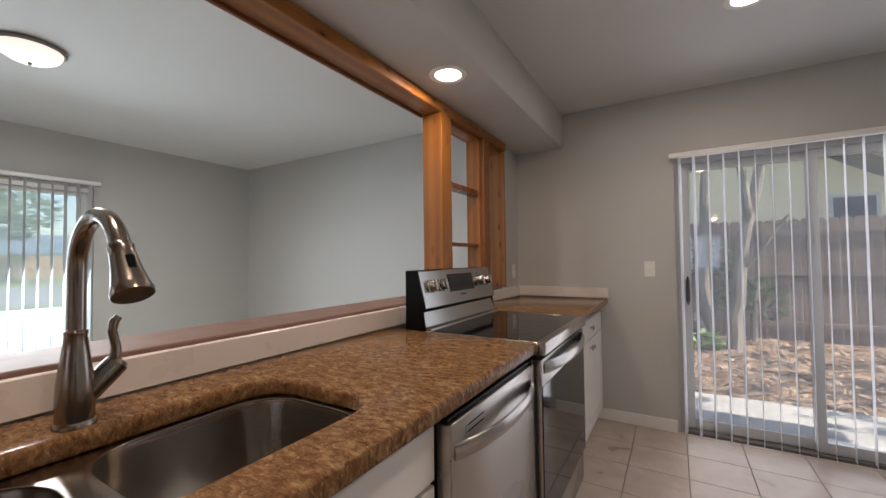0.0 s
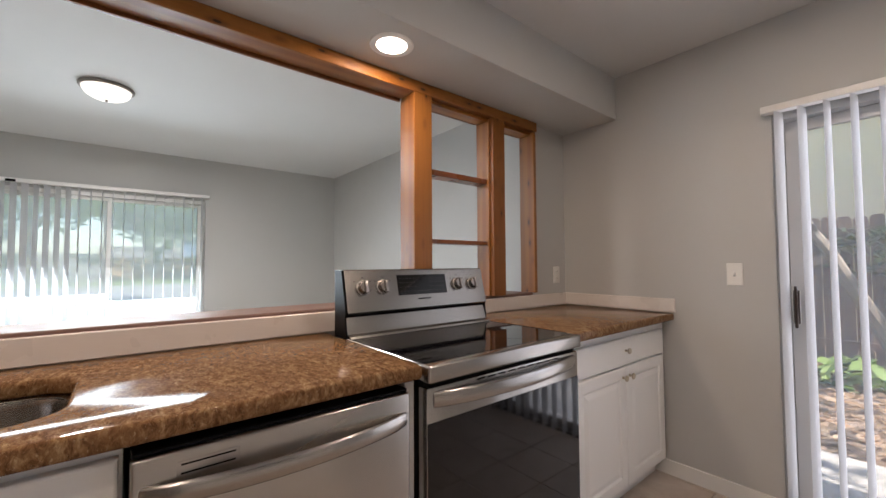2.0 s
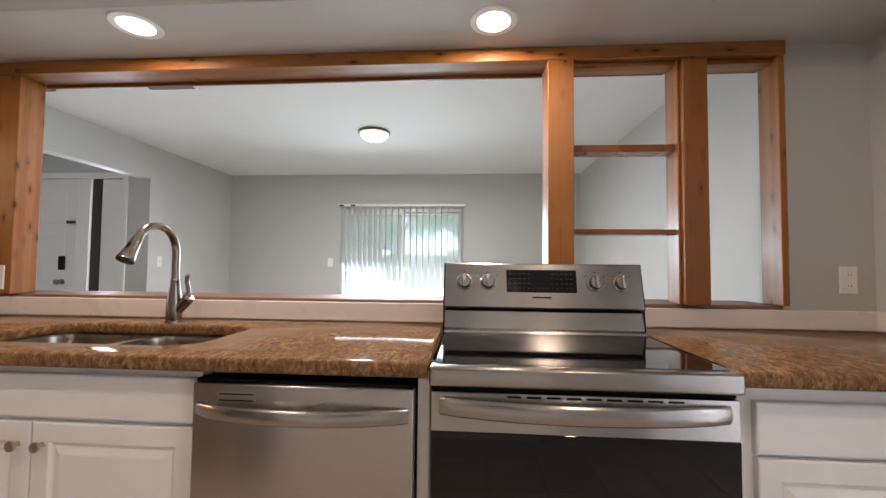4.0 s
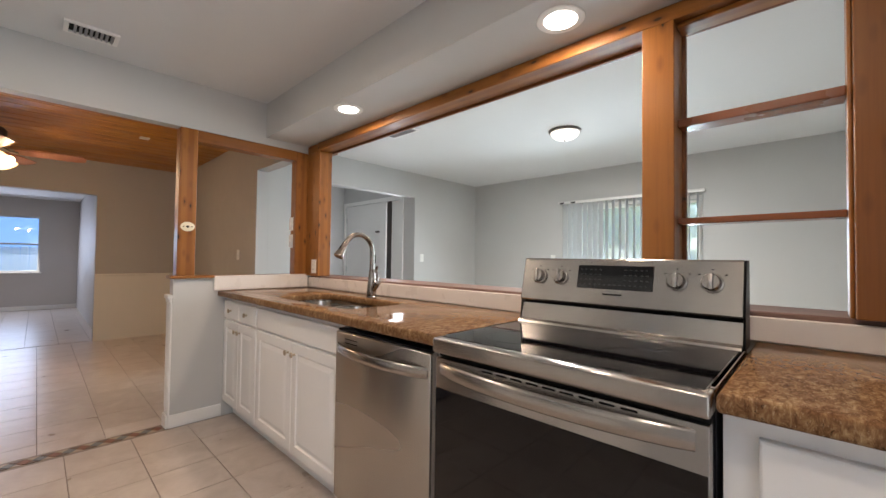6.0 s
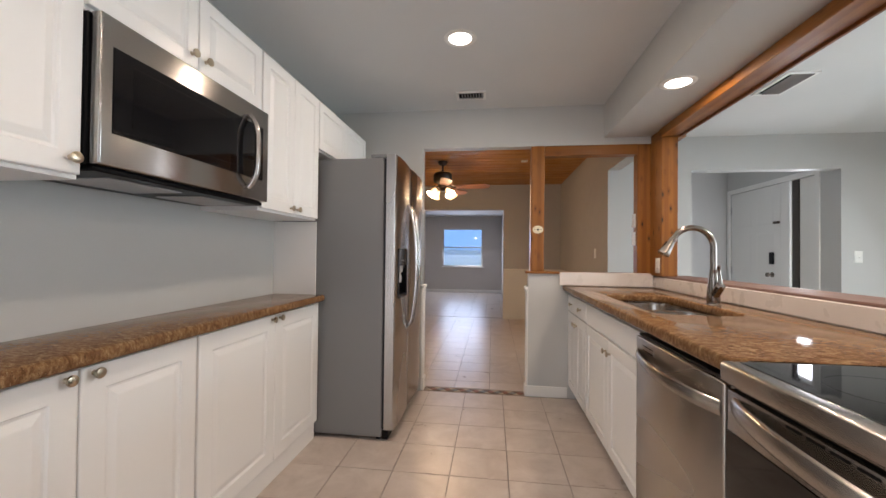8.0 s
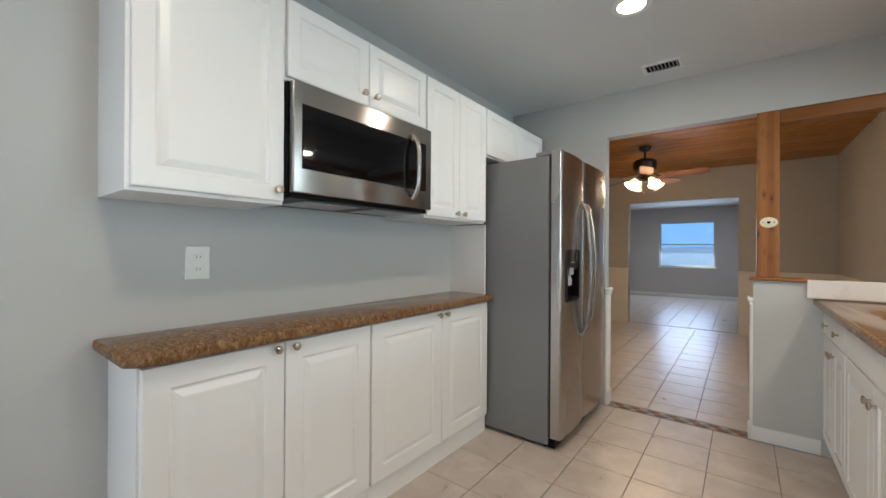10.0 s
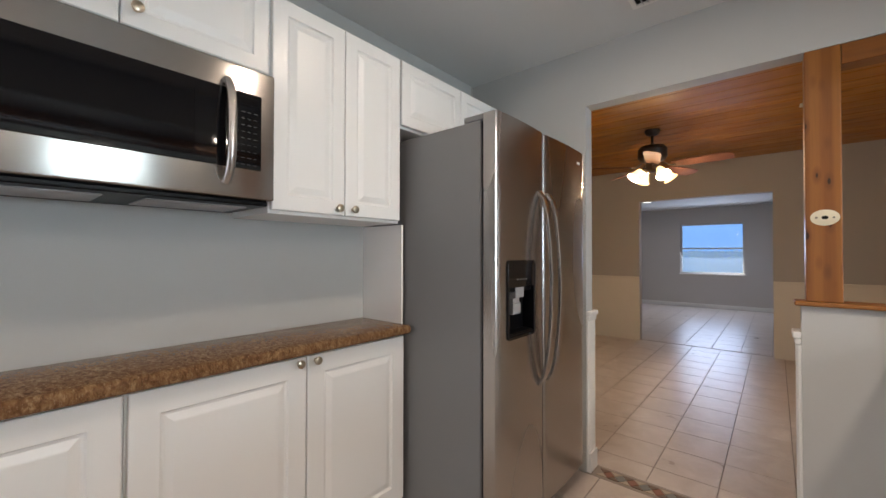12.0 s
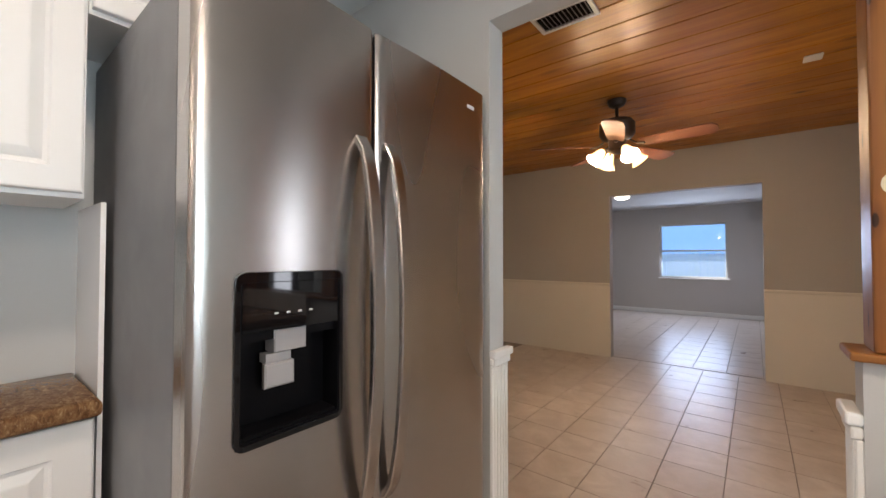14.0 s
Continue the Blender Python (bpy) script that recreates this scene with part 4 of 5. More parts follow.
def curved_leaf(y0, y1, z0, z1, x_front, x_back, crown, hole=None):
    """A door leaf whose front is slightly crowned; hole (y0, y1, z0, z1) leaves its front open there."""
    n = 12
    ys = [y0 + (y1 - y0) * k / n for k in range(n + 1)] + [y0 + 0.006, y1 - 0.006, y0 + 0.014, y1 - 0.014]
    zs = [z0, z1]
    if hole:
        ys = [y for y in ys if min(abs(y - hole[0]), abs(y - hole[1])) > 0.012] + [hole[0], hole[1]]
        zs += [hole[2], hole[3]]
    ys, zs = sorted(ys), sorted(zs)

    def front(y):
        s = (y - y0) / (y1 - y0)
        rim = min(y - y0, y1 - y)
        return x_front - crown * (1 - (2 * s - 1) ** 2) + (0.006 * (1 - rim / 0.014) ** 2 if rim < 0.014 else 0)
    tmp = bmesh.new()
    grid = [[tmp.verts.new((front(y), y, z)) for y in ys] for z in zs]
    for a in range(len(zs) - 1):
        for b in range(len(ys) - 1):
            if hole and hole[0] - 1e-6 <= ys[b] and ys[b + 1] <= hole[1] + 1e-6 and hole[2] - 1e-6 <= zs[a] and zs[a + 1] <= hole[3] + 1e-6:
                continue
            tmp.faces.new((grid[a][b], grid[a][b + 1], grid[a + 1][b + 1], grid[a + 1][b]))
    back = [[tmp.verts.new((x_back, y, z)) for y in (y0, y1)] for z in (z0, z1)]
    tmp.faces.new((back[0][0], back[1][0], back[1][1], back[0][1]))
    tmp.faces.new([back[0][0], back[0][1]] + grid[0][::-1])
    tmp.faces.new([back[1][1], back[1][0]] + grid[-1])
    tmp.faces.new([back[0][0]] + [r[0] for r in grid] + [back[1][0]])
    tmp.faces.new([back[1][1]] + [r[-1] for r in grid][::-1] + [back[0][1]])
    return tmp


GAPY = 0.430
fz = part("freezer_door", curved_leaf(GAPY + 0.004, FR1, 0.075, FRZ, FRX + 0.004, 2.095, 0.008, (0.535, 0.762, 0.897, 1.217)), STEEL_Z, fridge, "narrow brushed steel freezer door", True)
fd = part("fridge_door", curved_leaf(FR0, GAPY - 0.004, 0.075, FRZ, FRX + 0.004, 2.095, 0.008), STEEL_Z, fridge, "brushed steel refrigerator door", True)
part("hinge_cover", box(2.06, 2.20, FR1 - 0.07, FR1 - 0.005, 1.796, 1.822, 0.006, 2), FRIDGESIDE, fridge)
part("hinge_cover", box(2.06, 2.20, FR0 + 0.005, FR0 + 0.07, 1.796, 1.822, 0.006, 2), FRIDGESIDE, fridge)


def flat_bar(points, w, t, side):
    """A bar of rounded rectangular section along points; w lies along side."""
    tmp = bmesh.new()
    pts, side = [Vector(p) for p in points], Vector(side)
    rings = []
    for k, p in enumerate(pts):
        d = (pts[min(k + 1, len(pts) - 1)] - pts[max(k - 1, 0)]).normalized()
        out = d.cross(side).normalized()
        rings.append([tmp.verts.new(p + side * (w / 2 * a) + out * (t / 2 * b)) for a, b in ((-1, -0.6), (-0.82, -1), (0.82, -1), (1, -0.6), (1, 0.6), (0.82, 1), (-0.82, 1), (-1, 0.6))])
    for a, b in zip(rings, rings[1:]):
        for k in range(8):
            tmp.faces.new((a[k], a[(k + 1) % 8], b[(k + 1) % 8], b[k]))
    tmp.faces.new(rings[0][::-1])
    tmp.faces.new(rings[-1])
    return tmp


def fridge_handle(y, parent):
    n = 24
    pts = []
    for k in range(n + 1):
        s = k / n
        pts.append((FRX + 0.002 - 0.066 * (1 - (2 * s - 1) ** 2) ** 0.55, y, 0.650 + 0.885 * s))
    return part("handle", flat_bar(pts, 0.034, 0.017, (0, 1, 0)), STEEL_Z, parent, "long bowed flat steel handle", True)


fridge_handle(GAPY + 0.048, fz)
fridge_handle(GAPY - 0.042, fd)
# water and ice dispenser: framed black recess on the freezer door
dm = face_to((FRX - 0.004, 0.766, 0.893), EU, EWV)
surround = slab_with_hole(rounded(0, 0.235, 0, 0.328, 0.02), rounded(0.010, 0.225, 0.012, 0.308, 0.006), -0.012, 0.003, 0.001)
surround.transform(dm)
dsp = part("dispenser", surround, BLACKGLASS, fz, "black dispenser surround")
for u0, u1, v0, v1, w0, w1 in ((0.010, 0.225, 0.012, 0.308, -0.058, -0.055), (0.010, 0.013, 0.012, 0.308, -0.055, 0.0), (0.222, 0.225, 0.012, 0.308, -0.055, 0.0), (0.013, 0.222, 0.012, 0.016, -0.055, 0.0)):
    part("alcove_side", joined(loft([(u0, u1, v0, v1, w0), (u0, u1, v0, v1, w1)]), None, dm), BLACKPLASTIC, dsp, "black recess side")
part("control_panel", joined(loft([(0.0135, 0.2215, 0.215, 0.3075, -0.05), (0.0135, 0.2215, 0.215, 0.3075, 0.0005)]), None, dm), BLACKGLASS, dsp, "glossy black control panel")
part("shelf_lip", joined(loft([(0.0135, 0.2215, 0.195, 0.2145, -0.05), (0.0135, 0.2215, 0.195, 0.2145, -0.012)]), None, dm), BLACKPLASTIC, dsp)
part("chute", joined(loft([(0.080, 0.150, 0.168, 0.2145, -0.045), (0.080, 0.150, 0.168, 0.2145, -0.011), (0.083, 0.147, 0.170, 0.212, -0.008)]), None, dm), GREYPLASTIC, dsp, "grey ice chute")
part("spout", joined(loft([(0.066, 0.118, 0.148, 0.166, -0.04), (0.066, 0.118, 0.148, 0.166, -0.014)]), None, dm), GREYPLASTIC, dsp)
part("paddle", joined(loft([(0.066, 0.124, 0.098, 0.147, -0.03), (0.062, 0.124, 0.100, 0.147, -0.012), (0.066, 0.120, 0.104, 0.145, -0.009)]), None, dm), GREYPLASTIC, dsp, "pale grey dispenser paddle")
part("drip_tray", joined(loft([(0.016, 0.219, 0.0165, 0.026, -0.052), (0.016, 0.219, 0.0165, 0.024, -0.004)]), None, dm), BLACKPLASTIC, dsp)
for u in (0.075, 0.10, 0.125, 0.15):
    part("icon", joined(loft([(u, u + 0.008, 0.245, 0.249, 0.0006), (u, u + 0.008, 0.245, 0.249, 0.0011)]), None, dm), MARKING, dsp)
part("badge", box(2.0285, 2.0305, -0.005, 0.065, 1.744, 1.756), MARKING, fd, "small pale maker's badge")

# ---- lamps ----
for x, y, z, where in ((0.35, 2.38, 2.162, "in the soffit"), (0.40, 0.92, 2.162, "in the soffit"), (1.607, 2.96, CH, "in the ceiling"), (1.62, 1.00, CH, "in the ceiling")):
    can = thing("recessed_light", "round white recessed light, lit, " + where, "light", (x, y, z), "recessed lights")
    part("trim", lathe([(0.066, -0.004), (0.070, -0.006), (0.092, -0.004), (0.095, -0.0005), (0.066, -0.0005)], Matrix.Translation((x, y, z)), 36), PLATE, can, "", True)
    part("lens", lathe([(0, -0.0035), (0.0655, -0.0035), (0.0655, -0.001), (0, -0.001)], Matrix.Translation((x, y, z)), 36), LEDGLOW, can, "glowing round lens")

LX, LY = -1.70, 1.385
dome = thing("ceiling_light", "flush dome ceiling light with a bronze rim, lit", "light", (LX, LY, CH))
DT = Matrix.Translation((LX, LY, CH))
part("pan", lathe([(0, -0.001), (0.142, -0.001), (0.150, -0.006), (0.150, -0.016), (0.144, -0.022), (0.138, -0.024), (0.134, -0.020), (0, -0.020)], DT, 40), PEWTER, dome, "stepped pewter rim", True)
part("glass", lathe([(0.1335, -0.021), (0.131, -0.034), (0.116, -0.058), (0.085, -0.078), (0.045, -0.088), (0, -0.091)], DT, 40), DOMEGLOW, dome, "frosted glass bowl", True)
part("finial", lathe([(0, -0.0905), (0.009, -0.091), (0.010, -0.095), (0.006, -0.099), (0.007, -0.104), (0, -0.107)], DT, 16), PEWTER, dome, "", True)
# lit lamp on the far room's ceiling
far_lamp = thing("ceiling_light", "small round flush ceiling light in the far room, lit", "light", (3.15, -6.4, 2.36))
FT = Matrix.Translation((3.15, -6.4, 2.36))
part("pan", lathe([(0, -0.001), (0.135, -0.001), (0.14, -0.012), (0.13, -0.018), (0, -0.018)], FT, 32), PLATE, far_lamp, "", True)
part("glass", lathe([(0.125, -0.0185), (0.118, -0.04), (0.08, -0.065), (0, -0.075)], FT, 32), LEDGLOW, far_lamp, "frosted glass bowl", True)
# ceiling fan in the dining room
FNX, FNY, FNZ = 2.12, -2.12, 2.475
fan = thing("ceiling_fan", "dark bronze ceiling fan with wooden blades and four lit bell shades", "ceiling fan", (FNX, FNY, FNZ))
T = Matrix.Translation((FNX, FNY, FNZ))
part("canopy", lathe([(0, -0.0005), (0.068, -0.0005), (0.07, -0.015), (0.055, -0.045), (0.025, -0.06), (0, -0.06)], T, 28), BRONZE, fan, "", True)
part("downrod", lathe([(0, -0.058), (0.013, -0.058), (0.013, -0.16), (0.03, -0.165), (0, -0.165)], T, 14), BRONZE, fan, "", True)
part("motor", lathe([(0, -0.145), (0.05, -0.147), (0.11, -0.165), (0.13, -0.19), (0.13, -0.27), (0.11, -0.30), (0.065, -0.32), (0.06, -0.38), (0.066, -0.40), (0.03, -0.42), (0, -0.42)], T, 36), BRONZE, fan, "", True)
BLADEWOOD = make_pine("cherry_fan_blade", 0, (0.20, 0.07, 0.032), (0.10, 0.03, 0.014), (0.27, 0.11, 0.055), 0.5, 0.2)
for k in range(5):
    am = T @ Matrix.Rotation(radians(174 + 72 * k), 4, "Z")
    arm = tube([(0.10, 0, -0.33), (0.15, 0, -0.365), (0.20, 0, -0.37)], [0.014, 0.012, 0.02], 10, None, 0.5, (0, 1, 0))
    arm.transform(am)
    part("blade_iron", arm, BRONZE, fan, "", True)
    bl = bmesh.new()
    outline = [(0.18, -0.05), (0.30, -0.062), (0.56, -0.07), (0.63, -0.062), (0.655, -0.03), (0.655, 0.03), (0.63, 0.062), (0.56, 0.07), (0.30, 0.062), (0.18, 0.05)]
    lo = [bl.verts.new((x, y, -0.365 - y * 0.24)) for x, y in outline]
    hi = [bl.verts.new((x, y, -0.358 - y * 0.24)) for x, y in outline]
    bl.faces.new(lo[::-1])
    bl.faces.new(hi)
    for q in range(len(lo)):
        bl.faces.new((lo[q], lo[(q + 1) % len(lo)], hi[(q + 1) % len(lo)], hi[q]))
    bl.transform(am)
    part("blade", bl, BLADEWOOD, fan, "reddish wooden blade")
for k in range(4):
    am = T @ Matrix.Rotation(radians(42 + 90 * k), 4, "Z")
    arm = tube([(0.05, 0, -0.385), (0.09, 0, -0.385), (0.12, 0, -0.405)], 0.011, 10)
    arm.transform(am)
    sa = part("lamp_arm", arm, BRONZE, fan, "", True)
    sm = am @ Matrix.Translation((0.115, 0, -0.40)) @ Matrix.Rotation(radians(180 - 42), 4, "Y")
    part("shade", lathe([(0.024, 0.0), (0.034, 0.02), (0.042, 0.055), (0.052, 0.085), (0.068, 0.105), (0.066, 0.107), (0.049, 0.087), (0.039, 0.055), (0.031, 0.02), (0.022, 0.002)], sm, 24), SHADEGLOW, sa, "frosted glass bell shade, lit", True)
    fl = new("fan_bulb", bpy.data.lights.new("fan_bulb", "POINT"))
    fl.data.energy, fl.data.color, fl.data.shadow_soft_size = 3.0, (1.0, 0.72, 0.44), 0.03
    fl.location = sm @ Vector((0, 0, 0.12))
part("pull_chain", tube([(FNX + 0.02, FNY, FNZ - 0.42), (FNX + 0.02, FNY, FNZ - 0.56)], 0.002, 6), NICKEL, fan)


# ---- vents, plates, sensors ----
def ceiling_vent(label, x, y, z, wx, wy, mat_frame=None):
    top = thing("ceiling_vent", label, "vent", (x, y, z))
    for a, b, c, d in ((-wx, wx, -wy, -wy + 0.02), (-wx, wx, wy - 0.02, wy), (-wx, -wx + 0.02, -wy + 0.02, wy - 0.02), (wx - 0.02, wx, -wy + 0.02, wy - 0.02)):
        part("frame_strip", box(x + a, x + b, y + c, y + d, z - 0.012, z - 0.0005), mat_frame or WHITE, top)
    part("backing", box(x - wx + 0.02, x + wx - 0.02, y - wy + 0.02, y + wy - 0.02, z - 0.003, z - 0.0008), DARKSLOT, top)
    n = int((2 * wx - 0.05) / 0.022)
    for k in range(n):
        sx = x - wx + 0.03 + k * 0.022
        part("slat", box(-0.001, 0.001, y - wy + 0.02, y + wy - 0.02, -0.008, 0.008, 0, 1, None, Matrix.Translation((sx, 0, z - 0.010)) @ Matrix.Rotation(radians(38), 4, "Y")), GREYPLASTIC, top)


ceiling_vent("white louvred ceiling vent near the dining opening", 1.60, 0.195, CH, 0.115, 0.075)
ceiling_vent("white louvred vent in the pine ceiling", 2.03, -0.82, 2.475, 0.15, 0.085)
ceiling_vent("grey louvred ceiling vent in the living room", -0.645, 0.17, CH, 0.10, 0.19)
sensor = thing("smoke_detector", "small square white sensor on the pine ceiling", "detector", (1.0, -2.17, 2.475))
part("body", box(0.955, 1.045, -2.215, -2.125, 2.462, 2.4745, 0.006, 2), PLATE, sensor, "", True)

W_FACE = (0, 1, 0), (1, 0, 0)
plate_cover("wall_switch", "white light switch plate on the north wall", 1.129, KN, 1.162, face_to((1.129, KN, 1.162), (-1, 0, 0), (0, -1, 0)), "switch", category="switch")
plate_cover("wall_outlet", "white outlet plate above the range counter", KW, 3.88, 1.145, face_to((KW, 3.88, 1.145), *W_FACE), "outlet")
plate_cover("wall_outlet", "white outlet plate above the shallow counter", KE, 2.495, 1.158, face_to((KE, 2.495, 1.158), EU, EWV), "outlet", 0.085, 0.128)
plate_cover("wall_outlet", "white outlet plate at the foot of the pine corner post", 0.151, 0.035, 1.115, face_to((0.151, 0.035, 1.115), *W_FACE), "outlet", 0.075, 0.115)
for z in (1.33, 1.48):
    plate_cover("wall_switch", "white switch plate on the pine corner post", 0.251, -0.19, z, face_to((0.251, -0.19, z), *W_FACE), "switch", category="switch")
plate_cover("wall_switch", "white switch plate on the living room wall", -2.18, LS, 1.20, face_to((-2.18, LS, 1.20), (-1, 0, 0), (0, 1, 0)), "switch", category="switch")
plate_cover("wall_switch", "white switch plate beside the living room patio door", LW, 0.353, 1.21, face_to((LW, 0.353, 1.21), *W_FACE), "switch", category="switch")
plate_cover("wall_switch", "brown switch plate on the taupe dining room wall", DW_, -1.62, 1.21, face_to((DW_, -1.62, 1.21), *W_FACE), "switch", category="switch")
oval = thing("oval_plate", "oval ivory blank plate on the pine post", "plate", (1.046, -0.113, 1.40))
om = Matrix.Translation((1.046, -0.113, 1.40)) @ Matrix.Rotation(radians(-90), 4, "X") @ Matrix.Diagonal((1.18, 0.88, 1, 1))
part("cover", lathe([(0, 0.0), (0.043, 0.0), (0.043, 0.003), (0.036, 0.007), (0, 0.008)], om, 32), VINYL, oval, "", True)
for dx in (-0.022, 0.022):
    part("screw", lathe([(0, 0.0075), (0.004, 0.0075), (0.004, 0.009), (0, 0.0095)], om @ Matrix.Translation((dx, 0, 0)), 10), NICKEL, oval)
part("knockout", lathe([(0, 0.008), (0.009, 0.008), (0.009, 0.0088), (0, 0.0088)], om, 14), DARKSLOT, oval)


# ---- patio doors with vertical blinds ----
def slider(name, label, m, width, height, handle_right, frame_mat, glass, st=0.055):
    """A sliding glass door in a wall opening: local u across, v up, w into the room; the origin is the lower corner at the inner wall face."""
    top = thing(name, label, "patio door", m.translation, kind="structure")

    def b(nm, u0, u1, v0, v1, w0, w1, material, lab="", bev=0.003, parent=None):
        return part(nm, box(u0, u1, v0, v1, w0, w1, bev, 1, None, m), material, parent or top, lab)
    b("jamb", 0, 0.035, 0.0, height, -0.115, -0.01, frame_mat)
    b("jamb", width - 0.035, width, 0.0, height, -0.115, -0.01, frame_mat)
    b("head", 0.035, width - 0.035, height - 0.04, height, -0.115, -0.01, frame_mat)
    b("track", 0.035, width - 0.035, 0.0, 0.022, -0.115, -0.004, ALUMDARK, "low dark aluminium track")
    half = width / 2
    for u0, u1, w in ((0.036, half + 0.03, -0.05), (half - 0.03, width - 0.036, -0.085)):
        pn = b("sash", u0, u0 + st, 0.023, height - 0.041, w - 0.014, w + 0.014, frame_mat, "door panel frame")
        b("stile", u1 - st, u1, 0.023, height - 0.041, w - 0.014, w + 0.014, frame_mat, parent=pn)
        b("rail", u0 + st + 0.0005, u1 - st - 0.0005, 0.023, 0.035 + st, w - 0.013, w + 0.013, frame_mat, parent=pn)
        b("rail", u0 + st + 0.0005, u1 - st - 0.0005, height - 0.04 - st, height - 0.041, w - 0.013, w + 0.013, frame_mat, parent=pn)
        g = b("pane", u0 + st - 0.004, u1 - st + 0.004, 0.03 + st, height - 0.036 - st, w - 0.003, w + 0.003, glass, "clear glass", 0.0, pn)
        g.visible_shadow = False
    hu = width - 0.065 if handle_right else 0.062
    hd = b("handle", hu - 0.012, hu + 0.012, 0.93, 1.09, -0.034, -0.012, BRONZE, "dark door pull")
    b("grip", hu - 0.006, hu + 0.006, 0.91, 1.11, -0.011, 0.004, BRONZE, "", 0.003, hd)
    return top


nm = face_to((2.80, KN, 0.0), (-1, 0, 0), (0, -1, 0))
slider("door_1", "sliding glass patio door with a white metal frame", nm, 1.50, 1.96, True, ALUM, GLASS)
lm = face_to((LW, 0.50, 0.0), (0, 1, 0), (1, 0, 0))
slider("door_2", "sliding glass patio door in the living room", lm, 1.70, 1.96, False, WHITE, VEILED, 0.035)


def slat_mesh(length):
    """A slightly cupped vertical slat, hanging from its top edge."""
    tmp = bmesh.new()
    n = 4
    rows = []
    for z in (0.0, -length):
        front = [tmp.verts.new((-0.044 + 0.088 * k / n, 0.004 * (1 - (2 * k / n - 1) ** 2), z)) for k in range(n + 1)]
        back = [tmp.verts.new((-0.044 + 0.088 * k / n, 0.004 * (1 - (2 * k / n - 1) ** 2) + 0.0011, z)) for k in range(n, -1, -1)]
        rows.append(front + back)
    a, b = rows
    tmp.faces.new(a)
    tmp.faces.new(b[::-1])
    for k in range(len(a)):
        j = (k + 1) % len(a)
        tmp.faces.new((a[k], b[k], b[j], a[j]))
    return finish(tmp, "slat", BLIND)


def blinds(label, m, width, top_z, slats, rail_d=0.05):
    top = thing("vertical_blinds", label, "blinds", m @ Vector((0, top_z, 0.05)))
    part("headrail", box(-0.03, width + 0.03, top_z - 0.035, top_z, 0.015, 0.015 + rail_d, 0.004, 1, None, m), WHITE, top, "white headrail")
    me = slat_mesh(top_z - 0.06)
    for u, turn in slats:
        s = new("slat", me)
        s.parent = top
        world_m = m @ Matrix.Translation((u, top_z - 0.037, 0.015 + rail_d / 2)) @ Matrix.Rotation(radians(-90), 4, "X") @ Matrix.Rotation(radians(turn), 4, "Z")
        s.matrix_basis = Matrix.Translation(-ORIGIN[top]) @ world_m
    return top


random.seed(11)
blinds("white vertical blinds, slats turned open across the patio door", nm, 1.50, 1.985, [(0.035 + 0.0842 * k, 101 + random.uniform(-2, 2)) for k in range(18)])
blinds("white vertical blinds, slats turned open in the living room", lm, 1.70, 2.02, [(0.06 + 0.072 * k, 74 + random.uniform(-7, 7)) for k in range(8)] + [(0.64 + 0.085 * k, 88 + random.uniform(-2, 2)) for k in range(13)], 0.06)
for k, y in enumerate((0.523, 0.688)):
    solid("blind_bracket", box(LW + 0.0751, LW + 0.079, y - 0.032, y + 0.032, 1.985, 2.008), DARKSLOT, "small dark clip on the blind headrail", "bracket", "object")

# far window
fw = thing("window_1", "single-hung far room window with a white frame", "window", (2.35, FS, 0.80), kind="structure")
for x0, x1, z0, z1 in ((1.73, 1.765, 0.80, 1.98), (2.935, 2.97, 0.80, 1.98), (1.766, 2.934, 0.80, 0.835), (1.766, 2.934, 1.945, 1.98), (1.766, 2.934, 1.375, 1.41)):
    part("window_frame", box(x0, x1, FS - 0.09, FS - 0.05, z0, z1, 0.003), ALUM, fw)
for z0, z1 in ((0.836, 1.374), (1.411, 1.944)):
    g = part("pane", box(1.766, 2.934, FS - 0.072, FS - 0.068, z0, z1), CLEAR, fw)
    g.visible_shadow = False
part("window_sill", box(1.70, 3.0, FS - 0.045, FS + 0.03, 0.775, 0.799, 0.004), WHITE, fw)

# ---- entry door ----
EX = -2.03
door = thing("door_3", "white front door with a black keypad lock and a pale sidelight", "door", (EX, -2.2, 0.0), kind="structure")
solid("entry_wall_west", wall_with_holes(1, -3.13, LS - 0.12, EX - 0.12, EX, -0.1, CH, [(-2.93, -1.42, -0.005, 2.09)]), WALL, "grey painted entry wall round the front door", "wall")
solid("entry_wall_inner", box(EX, -0.2, -3.13, -3.01, -0.1, CH), WALL, "grey painted wall facing the entry", "wall")
solid("entry_wall_east", box(-0.3, -0.2, -3.01, LS - 0.12, -0.1, CH), WALL, "grey painted entry side wall", "wall")
for y0, y1, z0, z1 in ((-2.99, -2.93, 0.0, 2.15), (-1.42, -1.36, 0.0, 2.15), (-2.93, -1.42, 2.09, 2.15)):
    part("casing", box(EX, EX + 0.018, y0, y1, z0, z1, 0.003), WHITE, door, "white door casing")
leaf = part("leaf", box(EX - 0.05, EX - 0.01, -2.925, -1.955, 0.01, 2.085, 0.002), WHITE, door, "white door leaf")
hm = Matrix.Translation((EX - 0.01, -2.925, 0))
for v0, v1 in ((0.2, 0.80), (0.98, 1.50), (1.60, 1.95)):
    for u0 in (0.12, 0.54):
        part("panel", joined(loft([(u0, u0 + 0.31, v0, v1, -0.004), (u0, u0 + 0.31, v0, v1, 0.001), (u0 + 0.02, u0 + 0.29, v0 + 0.02, v1 - 0.02, 0.003)]), None, hm @ face_to((0, 0, 0), (0, 1, 0), (1, 0, 0))), WHITE, leaf)
